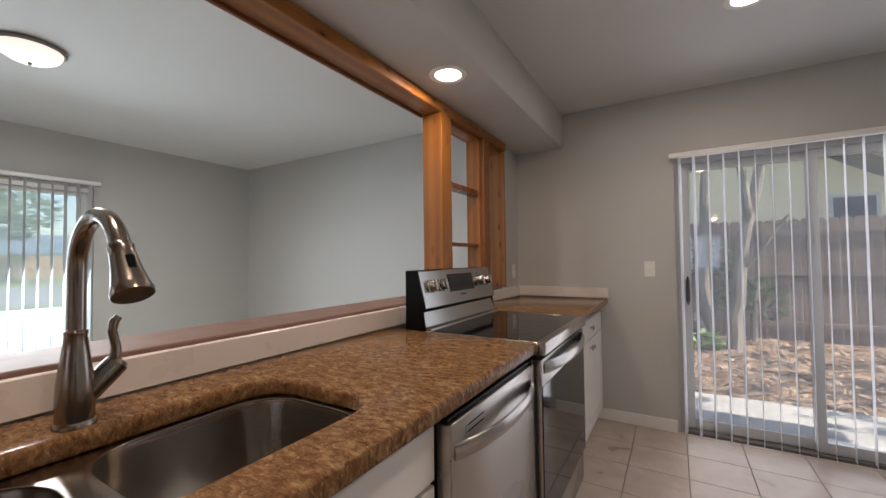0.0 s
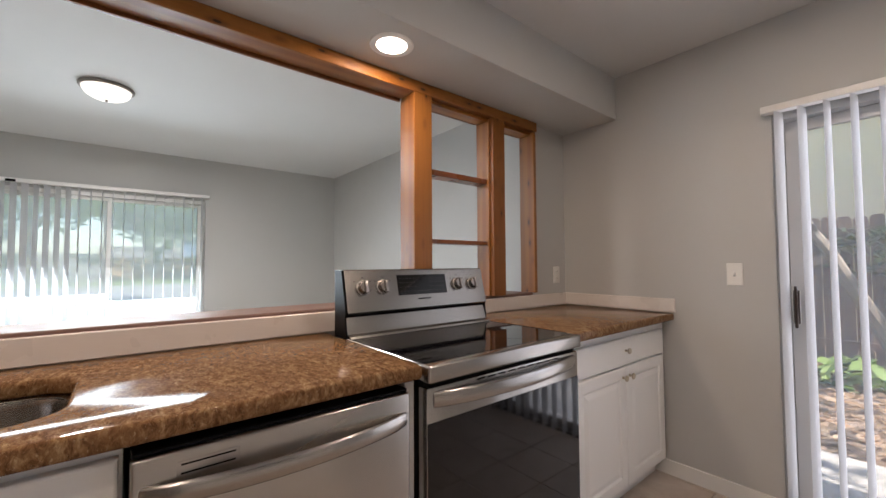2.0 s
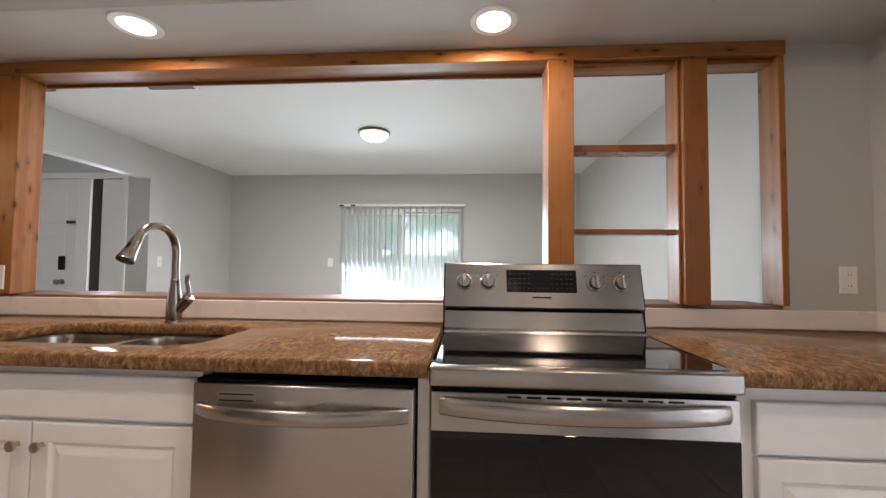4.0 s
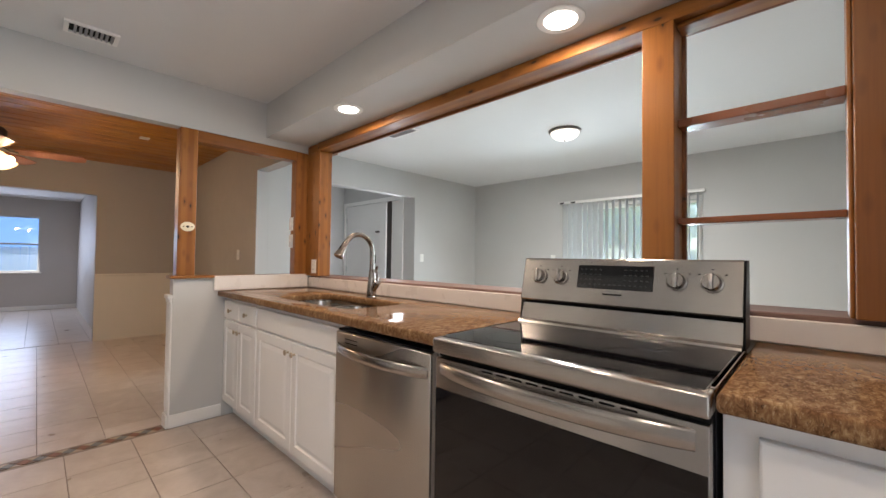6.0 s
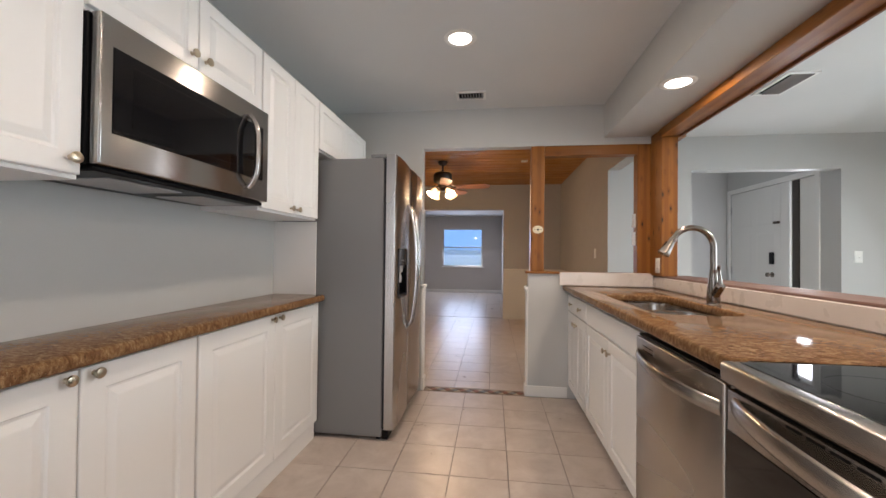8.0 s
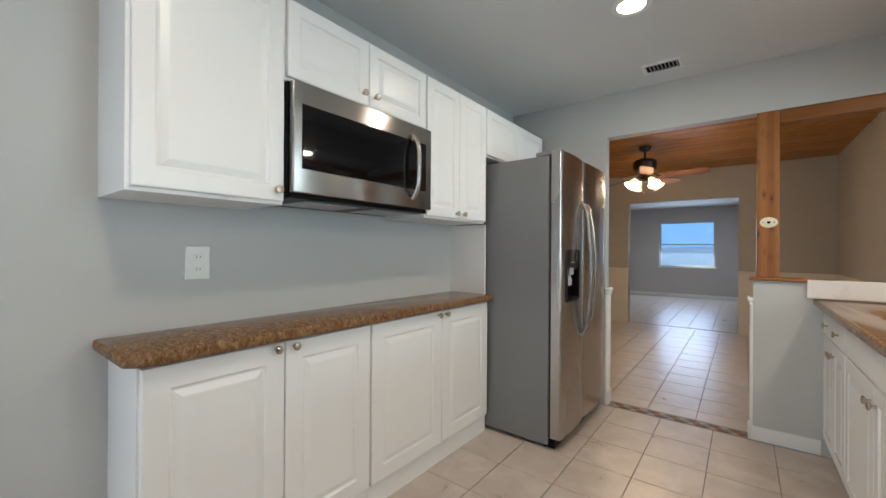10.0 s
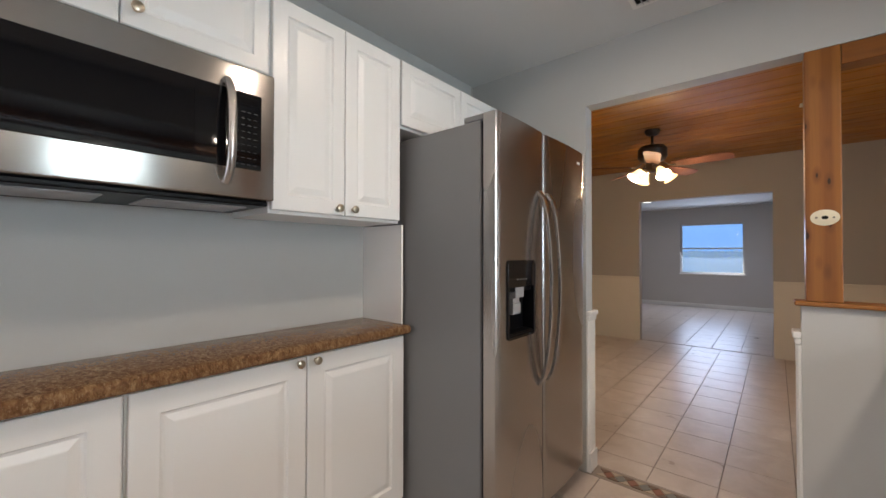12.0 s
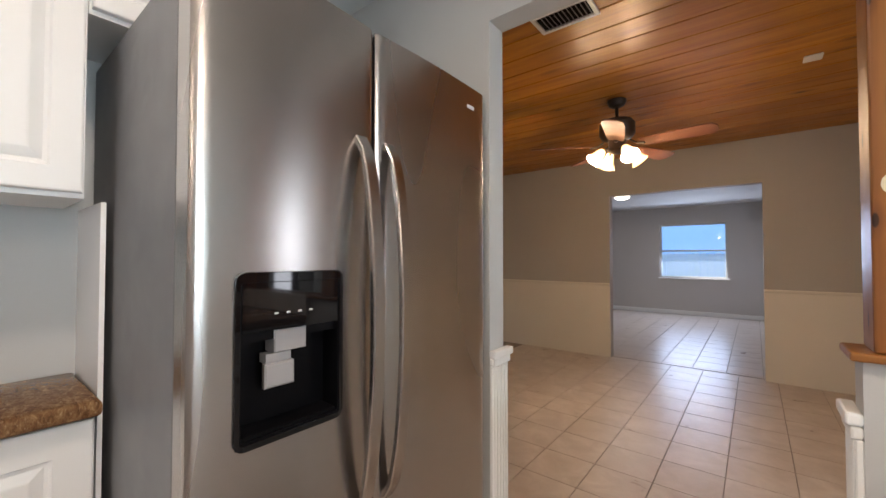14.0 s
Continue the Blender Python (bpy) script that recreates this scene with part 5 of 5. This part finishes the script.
part("keypad", box(0.001, 0.024, 0.80, 0.87, 1.10, 1.25, 0.008, 2, None, hm), BLACKPLASTIC, leaf, "black keypad lock")
part("doorknob", lathe([(0, 0), (0.032, 0), (0.032, 0.008), (0.012, 0.014), (0.012, 0.04), (0.028, 0.05), (0.026, 0.07), (0, 0.074)], hm @ Matrix.Translation((0, 0.835, 0.97)) @ pose(0, 0, 0, 0, 90, 0), 20), NICKEL, leaf, "nickel knob", True)
part("latch_guard", box(0.001, 0.03, 0.88, 0.965, 1.60, 1.63, 0.003, 1, None, hm), BRONZE, leaf, "dark latch guard")
for z in (0.25, 1.0, 1.85):
    part("hinge", box(EX - 0.012, EX + 0.002, -2.94, -2.915, z - 0.05, z + 0.05, 0.002), GREYPLASTIC, door)
part("mullion", box(EX - 0.10, EX - 0.005, -1.95, -1.80, 0.0, 2.088, 0.003), WHITE, door)
# plain dark strip filling the space between mullion and sidelight
part("weatherstrip", box(EX - 0.10, EX - 0.03, -1.799, -1.70, 0.0, 2.088), BRONZE, door, "dark strip beside the sidelight")
part("sidelight", box(EX - 0.09, EX - 0.04, -1.699, -1.421, 0.0, 2.088, 0.003), PLATE, door, "pale sidelight panel")

# ---- dining room wainscot ----
for x0, x1 in ((0.20, 1.225), (2.71, 4.60)):
    w = thing("wainscot", "cream painted wainscot panel with a cap rail", "wainscot", ((x0 + x1) / 2, DS, 0.0), kind="structure")
    part("panel", box(x0, x1, DS, DS + 0.010, 0.0, 0.895), CREAM, w)
    part("cap", box(x0, x1, DS, DS + 0.026, 0.8955, 0.925, 0.006, 2), CREAM, w, "moulded cap rail")
w = thing("wainscot", "cream painted wainscot on the side wall", "wainscot", (DW_, -2.5, 0.0), kind="structure")
part("panel", box(DW_, DW_ + 0.010, DS + 0.03, -1.12, 0.0, 0.895), CREAM, w)
part("cap", box(DW_, DW_ + 0.026, DS + 0.03, -1.12, 0.8955, 0.925, 0.006, 2), CREAM, w)
for x0, x1, side in ((2.020, 2.034, -1), (1.12, 1.134, 1)):
    w = thing("wainscot", "white fluted wainscot on the wall end with a moulded cap", "wainscot", ((x0 + x1) / 2, -0.16, 0.0), kind="structure")
    y0, y1 = SB - 0.0105, KS + 0.004 if side < 0 else -0.1195
    part("strip", box(x0, x1, y0, y1, 0.0, 0.862, 0.003), WHITE, w)
    flutes = 5
    pitch = (y1 - y0 - 0.012) / flutes
    for k in range(flutes):
        ya = y0 + 0.006 + pitch * k
        part("flute", box(x0 + (-0.004 if side < 0 else 0.002), x1 + (0.004 if side > 0 else -0.002), ya + 0.003, ya + pitch - 0.003, 0.13, 0.858, 0.002), WHITE, w)
    a, b = (x0 - 0.016, x1) if side < 0 else (x0, x1 + 0.016)
    part("cap", box(a, b, y0 - 0.014, y1 + 0.004, 0.890, 0.918, 0.006, 2), WHITE, w, "moulded cap")
    part("cove", box(a + (0.008 if side < 0 else 0.0), b - (0.008 if side > 0 else 0.0), y0 - 0.007, y1 + 0.002, 0.8625, 0.8895, 0.006, 2), WHITE, w)
    part("panel", box(*((2.0345, 4.6) if side < 0 else (0.2, 1.1195)), SB - 0.012, SB - 0.0005, 0.0, 0.862), WHITE, w)


# ---- outdoors ----
def make_ground(name, a, b, scale=3.0, bump=0.6):
    k = Mat(name, a, 0.9)
    c = k.mix(k.ramp(k.noise(scale, 6, 0.65), (0.35, 0.0), (0.65, 1.0)), a, b)
    c = k.mix(k.ramp(k.noise(scale * 14, 4), (0.4, 0.0), (0.75, 0.5)), c, tint(a, 0.55))
    k.color(c)
    k.bump(k.noise(scale * 20, 4), bump, 0.03)
    return k.m


LAWN = make_ground("lawn_grass", (0.17, 0.24, 0.06), (0.28, 0.34, 0.10), 1.0)
ASPHALT = make_ground("pale_concrete_road", (0.33, 0.33, 0.325), (0.42, 0.415, 0.40), 0.8, 0.2)
SLAB = make_ground("patio_concrete", (0.34, 0.33, 0.31), (0.46, 0.44, 0.41), 2.0, 0.3)
LITTER = make_ground("leaf_litter_soil", (0.26, 0.18, 0.125), (0.42, 0.31, 0.23), 6.0, 0.9)
FENCEWOOD = [make_pine("weathered_fence_" + a, n, (0.135, 0.09, 0.074), (0.065, 0.042, 0.036), (0.19, 0.135, 0.112), 0.85, 0.3) for n, a in enumerate("xyz")]
TANFENCE = make_pine("tan_fence_wood", 2, (0.36, 0.22, 0.12), (0.2, 0.11, 0.06), (0.45, 0.3, 0.18), 0.85, 0.3)
GREYFENCE = make_pine("grey_fence_wood", 2, (0.22, 0.22, 0.22), (0.12, 0.12, 0.12), (0.3, 0.3, 0.3), 0.85, 0.3)
STUCCO = paint("yellow_stucco", (0.78, 0.70, 0.50), 0.9, 0.6, 60)
SHINGLE = make_ground("grey_roof_shingle", (0.16, 0.15, 0.15), (0.24, 0.23, 0.22), 4.0)
BLUEROOF = make_ground("blue_grey_roof", (0.12, 0.17, 0.24), (0.17, 0.23, 0.31), 2.0)
BLUEWALL = paint("pale_blue_siding", (0.42, 0.52, 0.62), 0.8, 0.3, 40)


def make_bark():
    k = Mat("grey_bark", (0.2, 0.17, 0.14), 0.9)
    n = k.noise(1.0, 6, 0.7, co=k.coords((18, 18, 3)))
    k.color(k.ramp(n, (0.3, (0.07, 0.055, 0.045)), (0.55, (0.22, 0.19, 0.16)), (0.75, (0.36, 0.33, 0.29))))
    k.bump(n, 0.7, 0.02)
    return k.m


BARK = make_bark()


def make_leaf(name, a, b):
    k = Mat(name, a, 0.5)
    r = k.node("ShaderNodeNewGeometry", "Random Per Island")
    col = k.mix(r, a, b)
    k.color(col)
    d = k.node("ShaderNodeBsdfTranslucent", Color=col)
    out = k.node("ShaderNodeMixShader", i0=0.4, i1=k.b.outputs[0], i2=d)
    k.t.links.new(out, k.t.nodes["Material Output"].inputs[0])
    return k.m


LEAF = make_leaf("oak_leaves", (0.11, 0.16, 0.06), (0.20, 0.27, 0.11))
VINE = make_leaf("dark_vine_leaves", (0.025, 0.05, 0.018), (0.06, 0.09, 0.03))
FERN = make_leaf("bright_fern", (0.10, 0.2, 0.04), (0.2, 0.32, 0.08))
DRYLEAF = make_leaf("dry_fallen_leaves", (0.32, 0.20, 0.12), (0.56, 0.43, 0.31))

tagged(solid("ground", box(-400, 400, -400, 400, -0.6, -0.125), LAWN, "sunlit lawn reaching into the distance", "ground"), kind="structure")
solid("patio", box(0.2, 4.5, 4.12, 5.15, -0.124, -0.03, 0.01), SLAB, "pale concrete patio slab outside the kitchen", "patio")
solid("leaf_bed", box(-6, 9, 5.15, 12, -0.1245, -0.06), LITTER, "brown leaf-covered soil in front of the fence", "ground")
solid("road", box(-33, -17, -90, 90, -0.1245, -0.115), ASPHALT, "pale sunlit street beyond the lawn", "road")


def scatter(name, label, category, material, n, place, size, up=0.35, kind="stuff"):
    verts, faces = [], []
    for k in range(n):
        x, y, z, s = place(k)
        a = random.uniform(0, 6.283)
        d = Vector((math.cos(a), math.sin(a), random.uniform(-up, up)))
        e = Vector((-math.sin(a), math.cos(a), random.uniform(-up, up)))
        p = Vector((x, y, z))
        s *= size
        i = len(verts)
        verts += [p - d * s, p + e * s * 0.45, p + d * s, p - e * s * 0.45]
        faces.append((i, i + 1, i + 2, i + 3))
    me = bpy.data.meshes.new(name)
    me.from_pydata([tuple(v) for v in verts], [], faces)
    me.materials.append(material)
    ob = new(name, me)
    ORIGIN[ob] = Vector((0, 0, 0))
    return tagged(ob, label, category, kind=kind) if label else ob


random.seed(21)
scatter("fallen_leaves", "dry brown leaves strewn over the soil", "leaves", DRYLEAF, 9000, lambda k: (random.uniform(-3, 6), 5.2 + 3.3 * random.random() ** 1.2, -0.052 + random.random() * 0.02, random.uniform(0.6, 1.3)), 0.05, 0.5)


def tree(label, x, y, limbs, crown, z0=-0.12, leaf=0.16, material=None, seed=1):
    """limbs: lists of (x, y, z, radius) from the base outwards; crown: (x, y, z, radius, leaves) clumps."""
    random.seed(seed)
    top = thing("tree", label, "tree", (x, y, z0))
    bm = bmesh.new()
    for pts in limbs:
        dense = []
        for (p, q) in zip(pts, pts[1:]):
            for s in range(4):
                f = s / 4
                dense.append([p[i] + (q[i] - p[i]) * f + (random.uniform(-0.25, 0.25) * p[3] if i < 2 else 0) for i in range(4)])
        dense.append(list(pts[-1]))
        tube([(x + a, y + b, z0 + c) for a, b, c, r in dense], [r for *_, r in dense], 9, bm)
    part("trunk", bm, BARK, top, "rough grey bark", True)
    spots = []
    for cx, cy, cz, r, n in crown:
        for k in range(n):
            d = Vector((random.gauss(0, 1), random.gauss(0, 1), random.gauss(0, 1))).normalized() * r * random.uniform(0.35, 1.0) ** 0.5
            spots.append((x + cx + d.x, y + cy + d.y, z0 + cz + d.z * 0.75, random.uniform(0.6, 1.4)))
    if spots:
        ob = scatter("crown", "", "", material or LEAF, len(spots), lambda k: spots[k], leaf, 0.9, "")
        ob.data.transform(Matrix.Translation((-x, -y, -z0)))
        ob.parent = top
        ORIGIN[ob] = ORIGIN[top]
    return top


def crown_of(seed, n, spread, lo, hi, r0, r1, leaves):
    random.seed(seed)
    return [(random.uniform(-spread, spread), random.uniform(-spread, spread), random.uniform(lo, hi), random.uniform(r0, r1), leaves) for _ in range(n)]


# garden behind the kitchen
tree("slender grey-barked tree with forked stems by the fence", 1.70, 7.7, [[(0, 0, 0, 0.10), (-0.04, 0.05, 1.2, 0.08), (0.0, 0, 2.4, 0.065), (0.12, 0.2, 4.6, 0.045)], [(-0.02, 0, 0.05, 0.09), (-0.35, -0.15, 0.9, 0.07), (-0.85, -0.3, 2.0, 0.05), (-1.2, -0.3, 3.0, 0.03)]], crown_of(3, 9, 1.4, 3.6, 5.2, 0.5, 0.9, 90), leaf=0.11, seed=3)
tree("slender grey tree with a crooked double trunk", 1.98, 7.5, [[(0, 0, 0, 0.10), (0.06, 0, 1.0, 0.085), (0.22, 0.05, 2.0, 0.075), (0.5, 0.1, 3.2, 0.05), (0.6, 0.1, 4.6, 0.04)], [(0.2, 0, 1.9, 0.06), (0.12, 0, 2.7, 0.05), (-0.05, 0.1, 3.8, 0.035)], [(0.1, 0, 1.1, 0.035), (0.4, -0.1, 1.6, 0.025), (0.6, -0.1, 1.9, 0.012)]], crown_of(4, 8, 1.2, 3.6, 5.0, 0.5, 0.9, 90), leaf=0.11, seed=4)
tree("leafy vine-covered shrub against the fence", 2.3, 8.3, [[(0, 0, 0, 0.05), (0.05, 0, 0.8, 0.04), (0.1, 0, 1.5, 0.02)]], [(0, 0, 0.7, 0.5, 260), (-0.5, 0, 1.3, 0.4, 200), (-1.0, 0, 1.5, 0.4, 200)], leaf=0.06, material=VINE, seed=6)
tree("low bright green fern clump on the soil", 1.25, 7.3, [[(0, 0, 0, 0.02), (0, 0, 0.12, 0.01)]], [(0, 0, 0.15, 0.3, 160), (0.4, 0.1, 0.12, 0.2, 90)], leaf=0.09, material=FERN, seed=7)

tree("tall airy tree that dapples the patio with shade", 8.2, 5.2, [[(0, 0, 0, 0.2), (0.1, 0, 2.0, 0.16), (0, 0.2, 4.5, 0.1), (-0.2, 0.1, 6.5, 0.04)], [(0.1, 0, 2.2, 0.1), (-1.2, 0.3, 4.4, 0.06)]], crown_of(9, 26, 2.6, 3.4, 7.0, 0.6, 1.1, 45), leaf=0.12, seed=9)


def board_fence(label, x0, y0, x1, y1, z0, h, material, group, rails=True, step=0.145):
    top = thing("fence", label, "fence", ((x0 + x1) / 2, (y0 + y1) / 2, z0))
    length = math.hypot(x1 - x0, y1 - y0)
    n = int(length / step)
    ux, uy = (x1 - x0) / length, (y1 - y0) / length
    rot = Matrix.Rotation(math.atan2(uy, ux), 4, "Z")
    proto = box(-step / 2 + 0.004, step / 2 - 0.004, -0.009, 0.009, 0.0, h - 0.04)
    ear = loft([(-step / 2 + 0.004, step / 2 - 0.004, -0.009, 0.009, 0.0), (-step / 2 + 0.03, step / 2 - 0.03, -0.009, 0.009, 0.04)])
    joined(ear, proto, Matrix.Translation((0, 0, h - 0.04)))
    me = finish(proto, "board", material)
    random.seed(int(length * 10))
    for k in range(n):
        b = new("board", me)
        b.parent = top
        p = Vector((x0 + ux * step * (k + 0.5), y0 + uy * step * (k + 0.5), z0)) - ORIGIN[top]
        b.matrix_basis = Matrix.Translation(p + Vector((0, 0, random.uniform(-0.012, 0.012)))) @ rot
    if rails:
        for zz in (0.25, h * 0.55, h - 0.22):
            tmp = box(0, length, -0.055, -0.012, zz, zz + 0.085)
            tmp.transform(Matrix.Translation((x0, y0, z0)) @ rot)
            part("rail", tmp, material, top)
    return top


board_fence("weathered dark brown board fence behind the garden", -3.0, 8.6, 7.5, 8.6, -0.1, 1.9, FENCEWOOD[2], "")


def house(label, x, y, w, d, h, roof_h, wall_mat, roof_mat, windows, ridge_x=True, over=0.5, z0=-0.12):
    """A simple house: walls, a gabled roof and window units set into the face towards -y (0) or +x (1)."""
    top = thing("house", label, "house", (x, y, z0))
    part("wall", box(x - w / 2, x + w / 2, y - d / 2, y + d / 2, z0, z0 + h), wall_mat, top)
    tmp = bmesh.new()
    if ridge_x:
        prof = [(-d / 2 - over, h - 0.12), (0, h + roof_h), (d / 2 + over, h - 0.12), (d / 2 + over, h), (0, h + roof_h + 0.15), (-d / 2 - over, h)]
        a = [tmp.verts.new((x - w / 2 - over, y + p, z0 + q)) for p, q in prof]
        b = [tmp.verts.new((x + w / 2 + over, y + p, z0 + q)) for p, q in prof]
    else:
        prof = [(-w / 2 - over, h - 0.12), (0, h + roof_h), (w / 2 + over, h - 0.12), (w / 2 + over, h), (0, h + roof_h + 0.15), (-w / 2 - over, h)]
        a = [tmp.verts.new((x + p, y - d / 2 - over, z0 + q)) for p, q in prof]
        b = [tmp.verts.new((x + p, y + d / 2 + over, z0 + q)) for p, q in prof]
    tmp.faces.new(a)
    tmp.faces.new(b[::-1])
    for k in range(6):
        tmp.faces.new((a[k], b[k], b[(k + 1) % 6], a[(k + 1) % 6]))
    part("roof", tmp, roof_mat, top)
    gb = bmesh.new()
    if ridge_x:
        pts = [(x - w / 2, y - d / 2, h), (x - w / 2, y + d / 2, h), (x - w / 2, y, h + roof_h - 0.02)]
        off = Vector((w, 0, 0))
    else:
        pts = [(x - w / 2, y - d / 2, h), (x + w / 2, y - d / 2, h), (x, y - d / 2, h + roof_h - 0.02)]
        off = Vector((0, d, 0))
    va = [gb.verts.new((p[0], p[1], z0 + p[2])) for p in pts]
    vb = [gb.verts.new(Vector((p[0], p[1], z0 + p[2])) + off) for p in pts]
    gb.faces.new(va)
    gb.faces.new(vb[::-1])
    for k in range(3):
        gb.faces.new((va[k], vb[k], vb[(k + 1) % 3], va[(k + 1) % 3]))
    part("gable", gb, wall_mat, top)
    for face, a0, a1, z1, z2 in windows:
        if face == 0:
            fr, gl = box(a0, a1, y - d / 2 - 0.03, y - d / 2 + 0.02, z1, z2), box(a0 + 0.06, a1 - 0.06, y - d / 2 - 0.036, y - d / 2 - 0.031, z1 + 0.06, z2 - 0.06)
        else:
            fr, gl = box(x + w / 2 - 0.02, x + w / 2 + 0.03, a0, a1, z1, z2), box(x + w / 2 + 0.031, x + w / 2 + 0.036, a0 + 0.06, a1 - 0.06, z1 + 0.06, z2 - 0.06)
        wf = part("window", fr, ALUM, top)
        part("pane", gl, BLACKGLASS, wf)
    return top


house("yellow stucco neighbour house with a gabled roof beyond the fence", 0.6, 14.0, 7.8, 7.0, 2.7, 2.5, STUCCO, SHINGLE, [(0, 3.75, 4.42, 1.75, 2.35)], False)
house("blue-roofed house across the street", -72, 15.0, 8.0, 13.0, 2.8, 2.4, BLUEWALL, BLUEROOF, [(1, 10.0, 11.6, 0.9, 2.0), (1, 16.0, 17.6, 0.9, 2.0)], False)
house("low pale-roofed house behind the tan fence", -78, 3.0, 8.0, 9.0, 2.6, 1.7, STUCCO, SHINGLE, [(1, 1.0, 2.6, 0.9, 2.0)], False)
# Glowing blue sheet stands in for the bright outdoors behind the far window.
BLUEGLOW = make_glow("blue_backdrop_glow", (0.30, 0.50, 1.0), 0.10)
BLUEGLOW.node_tree.nodes["Principled BSDF"].inputs["Base Color"].default_value = (0.20, 0.33, 0.62, 1)
PALEFENCE = paint("white_vinyl_fence", (0.40, 0.50, 0.74), 0.5, 0.05)
solid("backdrop", box(-8, 13, -16.1, -16.0, -0.1, 9), BLUEGLOW, "glowing blue backdrop sheet standing in for the bright distance beyond the far window", "backdrop")
board_fence("pale fence outside the far window", -1.0, -10.3, 6.0, -10.3, -0.1, 1.45, PALEFENCE, "", False)

# street side of the living room
board_fence("grey board fence on the street side", -42.0, -34.0, -42.0, 0.4, -0.12, 2.4, GREYFENCE, "", False, 0.2)
board_fence("tan wooden fence across the street", -50.0, -4.0, -50.0, 24.0, -0.12, 2.2, TANFENCE, "", False, 0.2)
tree("large spreading oak across the street", -45.0, 3.2, [[(0, 0, 0, 0.55), (0, 0.1, 2.2, 0.45), (0.3, -0.8, 5, 0.3), (0.2, -3.0, 8.5, 0.14)], [(0, 0.1, 2.0, 0.36), (0.2, 2.2, 4.6, 0.24), (0, 5.0, 7.0, 0.12)]], crown_of(12, 40, 7.0, 4.2, 13.0, 1.3, 2.4, 330), leaf=0.26, seed=12)
tree("oak with drooping foliage beyond the grey fence", -47.0, -12.0, [[(0, 0, 0, 0.5), (0, 0.2, 3, 0.4), (0.2, 0.8, 7.0, 0.2)], [(0, 0.2, 2.6, 0.3), (0, -2.4, 6.6, 0.14)]], crown_of(13, 44, 8.0, 3.6, 13.0, 1.4, 2.6, 330), leaf=0.28, seed=13)
tree("street tree with a reddish brown trunk", -12.8, -0.5, [[(0, 0, 0, 0.17), (0.05, 0, 1.6, 0.14), (0, 0.1, 3.4, 0.11), (0.1, 0.3, 5.2, 0.06)], [(0, 0, 2.2, 0.08), (0, 0.9, 3.6, 0.05)]], crown_of(14, 16, 2.4, 3.4, 6.0, 0.6, 1.1, 260), leaf=0.11, seed=14)

# ---- floor tiles ----
TP = 0.312


def tile_mesh(name, wx, wy, material):
    g = 0.002
    tmp = loft([(g, wx - g, g, wy - g, -0.006), (g, wx - g, g, wy - g, -0.0015), (g + 0.0012, wx - g - 0.0012, g + 0.0012, wy - g - 0.0012, 0.0)])
    return finish(tmp, name, material)


def tile_floor(name, label, x0, x1, y0, y1, px, py, z=0.002, limit=300):
    """Ceramic tiles laid from a line crossing at (px, py), cut at the edges."""
    top = thing(name, label, "floor", ((x0 + x1) / 2, (y0 + y1) / 2, z), kind="structure")
    cache = {}
    i0, i1 = math.floor((x0 - px) / TP), math.ceil((x1 - px) / TP)
    j0, j1 = math.floor((y0 - py) / TP), math.ceil((y1 - py) / TP)
    for i in range(i0, i1):
        for j in range(j0, j1):
            a, b = max(x0, px + i * TP), min(x1, px + (i + 1) * TP)
            c, d = max(y0, py + j * TP), min(y1, py + (j + 1) * TP)
            if b - a < 0.02 or d - c < 0.02:
                continue
            key = (round(b - a, 3), round(d - c, 3))
            if key not in cache:
                cache[key] = tile_mesh("tile", b - a, d - c, TILE)
            t = new("tile", cache[key])
            t.parent = top
            t.location = Vector((a, c, z)) - ORIGIN[top]
    return top


tile_floor("floor_kitchen", "beige ceramic tile kitchen floor", 0.70, KE, -0.095, KN + 0.03, 1.642, 1.15)
tile_floor("floor_dining", "beige ceramic tile dining room floor", DW_, 3.9, DS - 0.06, -0.222, 1.44, -3.842)
tile_floor("floor_far", "beige ceramic tile floor of the far room", FW, 3.9, -8.8, DS - 0.09, 1.55, -4.5)

# mosaic threshold strip
strip = thing("threshold_mosaic", "mosaic border of rust, slate and sand pieces in the doorway", "mosaic strip", (1.58, -0.158, 0.0), kind="structure")
part("bed", box(1.147, 2.007, -0.220, -0.097, -0.005, 0.0), GROUT, strip)
random.seed(31)
x = 1.15
k = 0
while x < 1.94:
    w = 0.062
    cx = x + w / 2
    for pts, mat_i in (([(cx - w / 2 + 0.002, -0.158), (cx, -0.125), (cx + w / 2 - 0.002, -0.158), (cx, -0.191)], k % 2),
                       ([(cx + 0.003, -0.120), (cx + w - 0.003, -0.120), (cx + w / 2, -0.152)], 2 + k % 2),
                       ([(cx + 0.003, -0.196), (cx + w / 2, -0.164), (cx + w - 0.003, -0.196)], 3 - k % 2)):
        tmp = bmesh.new()
        lo = [tmp.verts.new((px, py, 0.0002)) for px, py in pts]
        hi = [tmp.verts.new((px, py, 0.004)) for px, py in pts]
        tmp.faces.new(lo[::-1])
        tmp.faces.new(hi)
        for q in range(len(lo)):
            tmp.faces.new((lo[q], lo[(q + 1) % len(lo)], hi[(q + 1) % len(lo)], hi[q]))
        part("mosaic_piece", tmp, MOSAIC[mat_i], strip)
    x += w
    k += 1
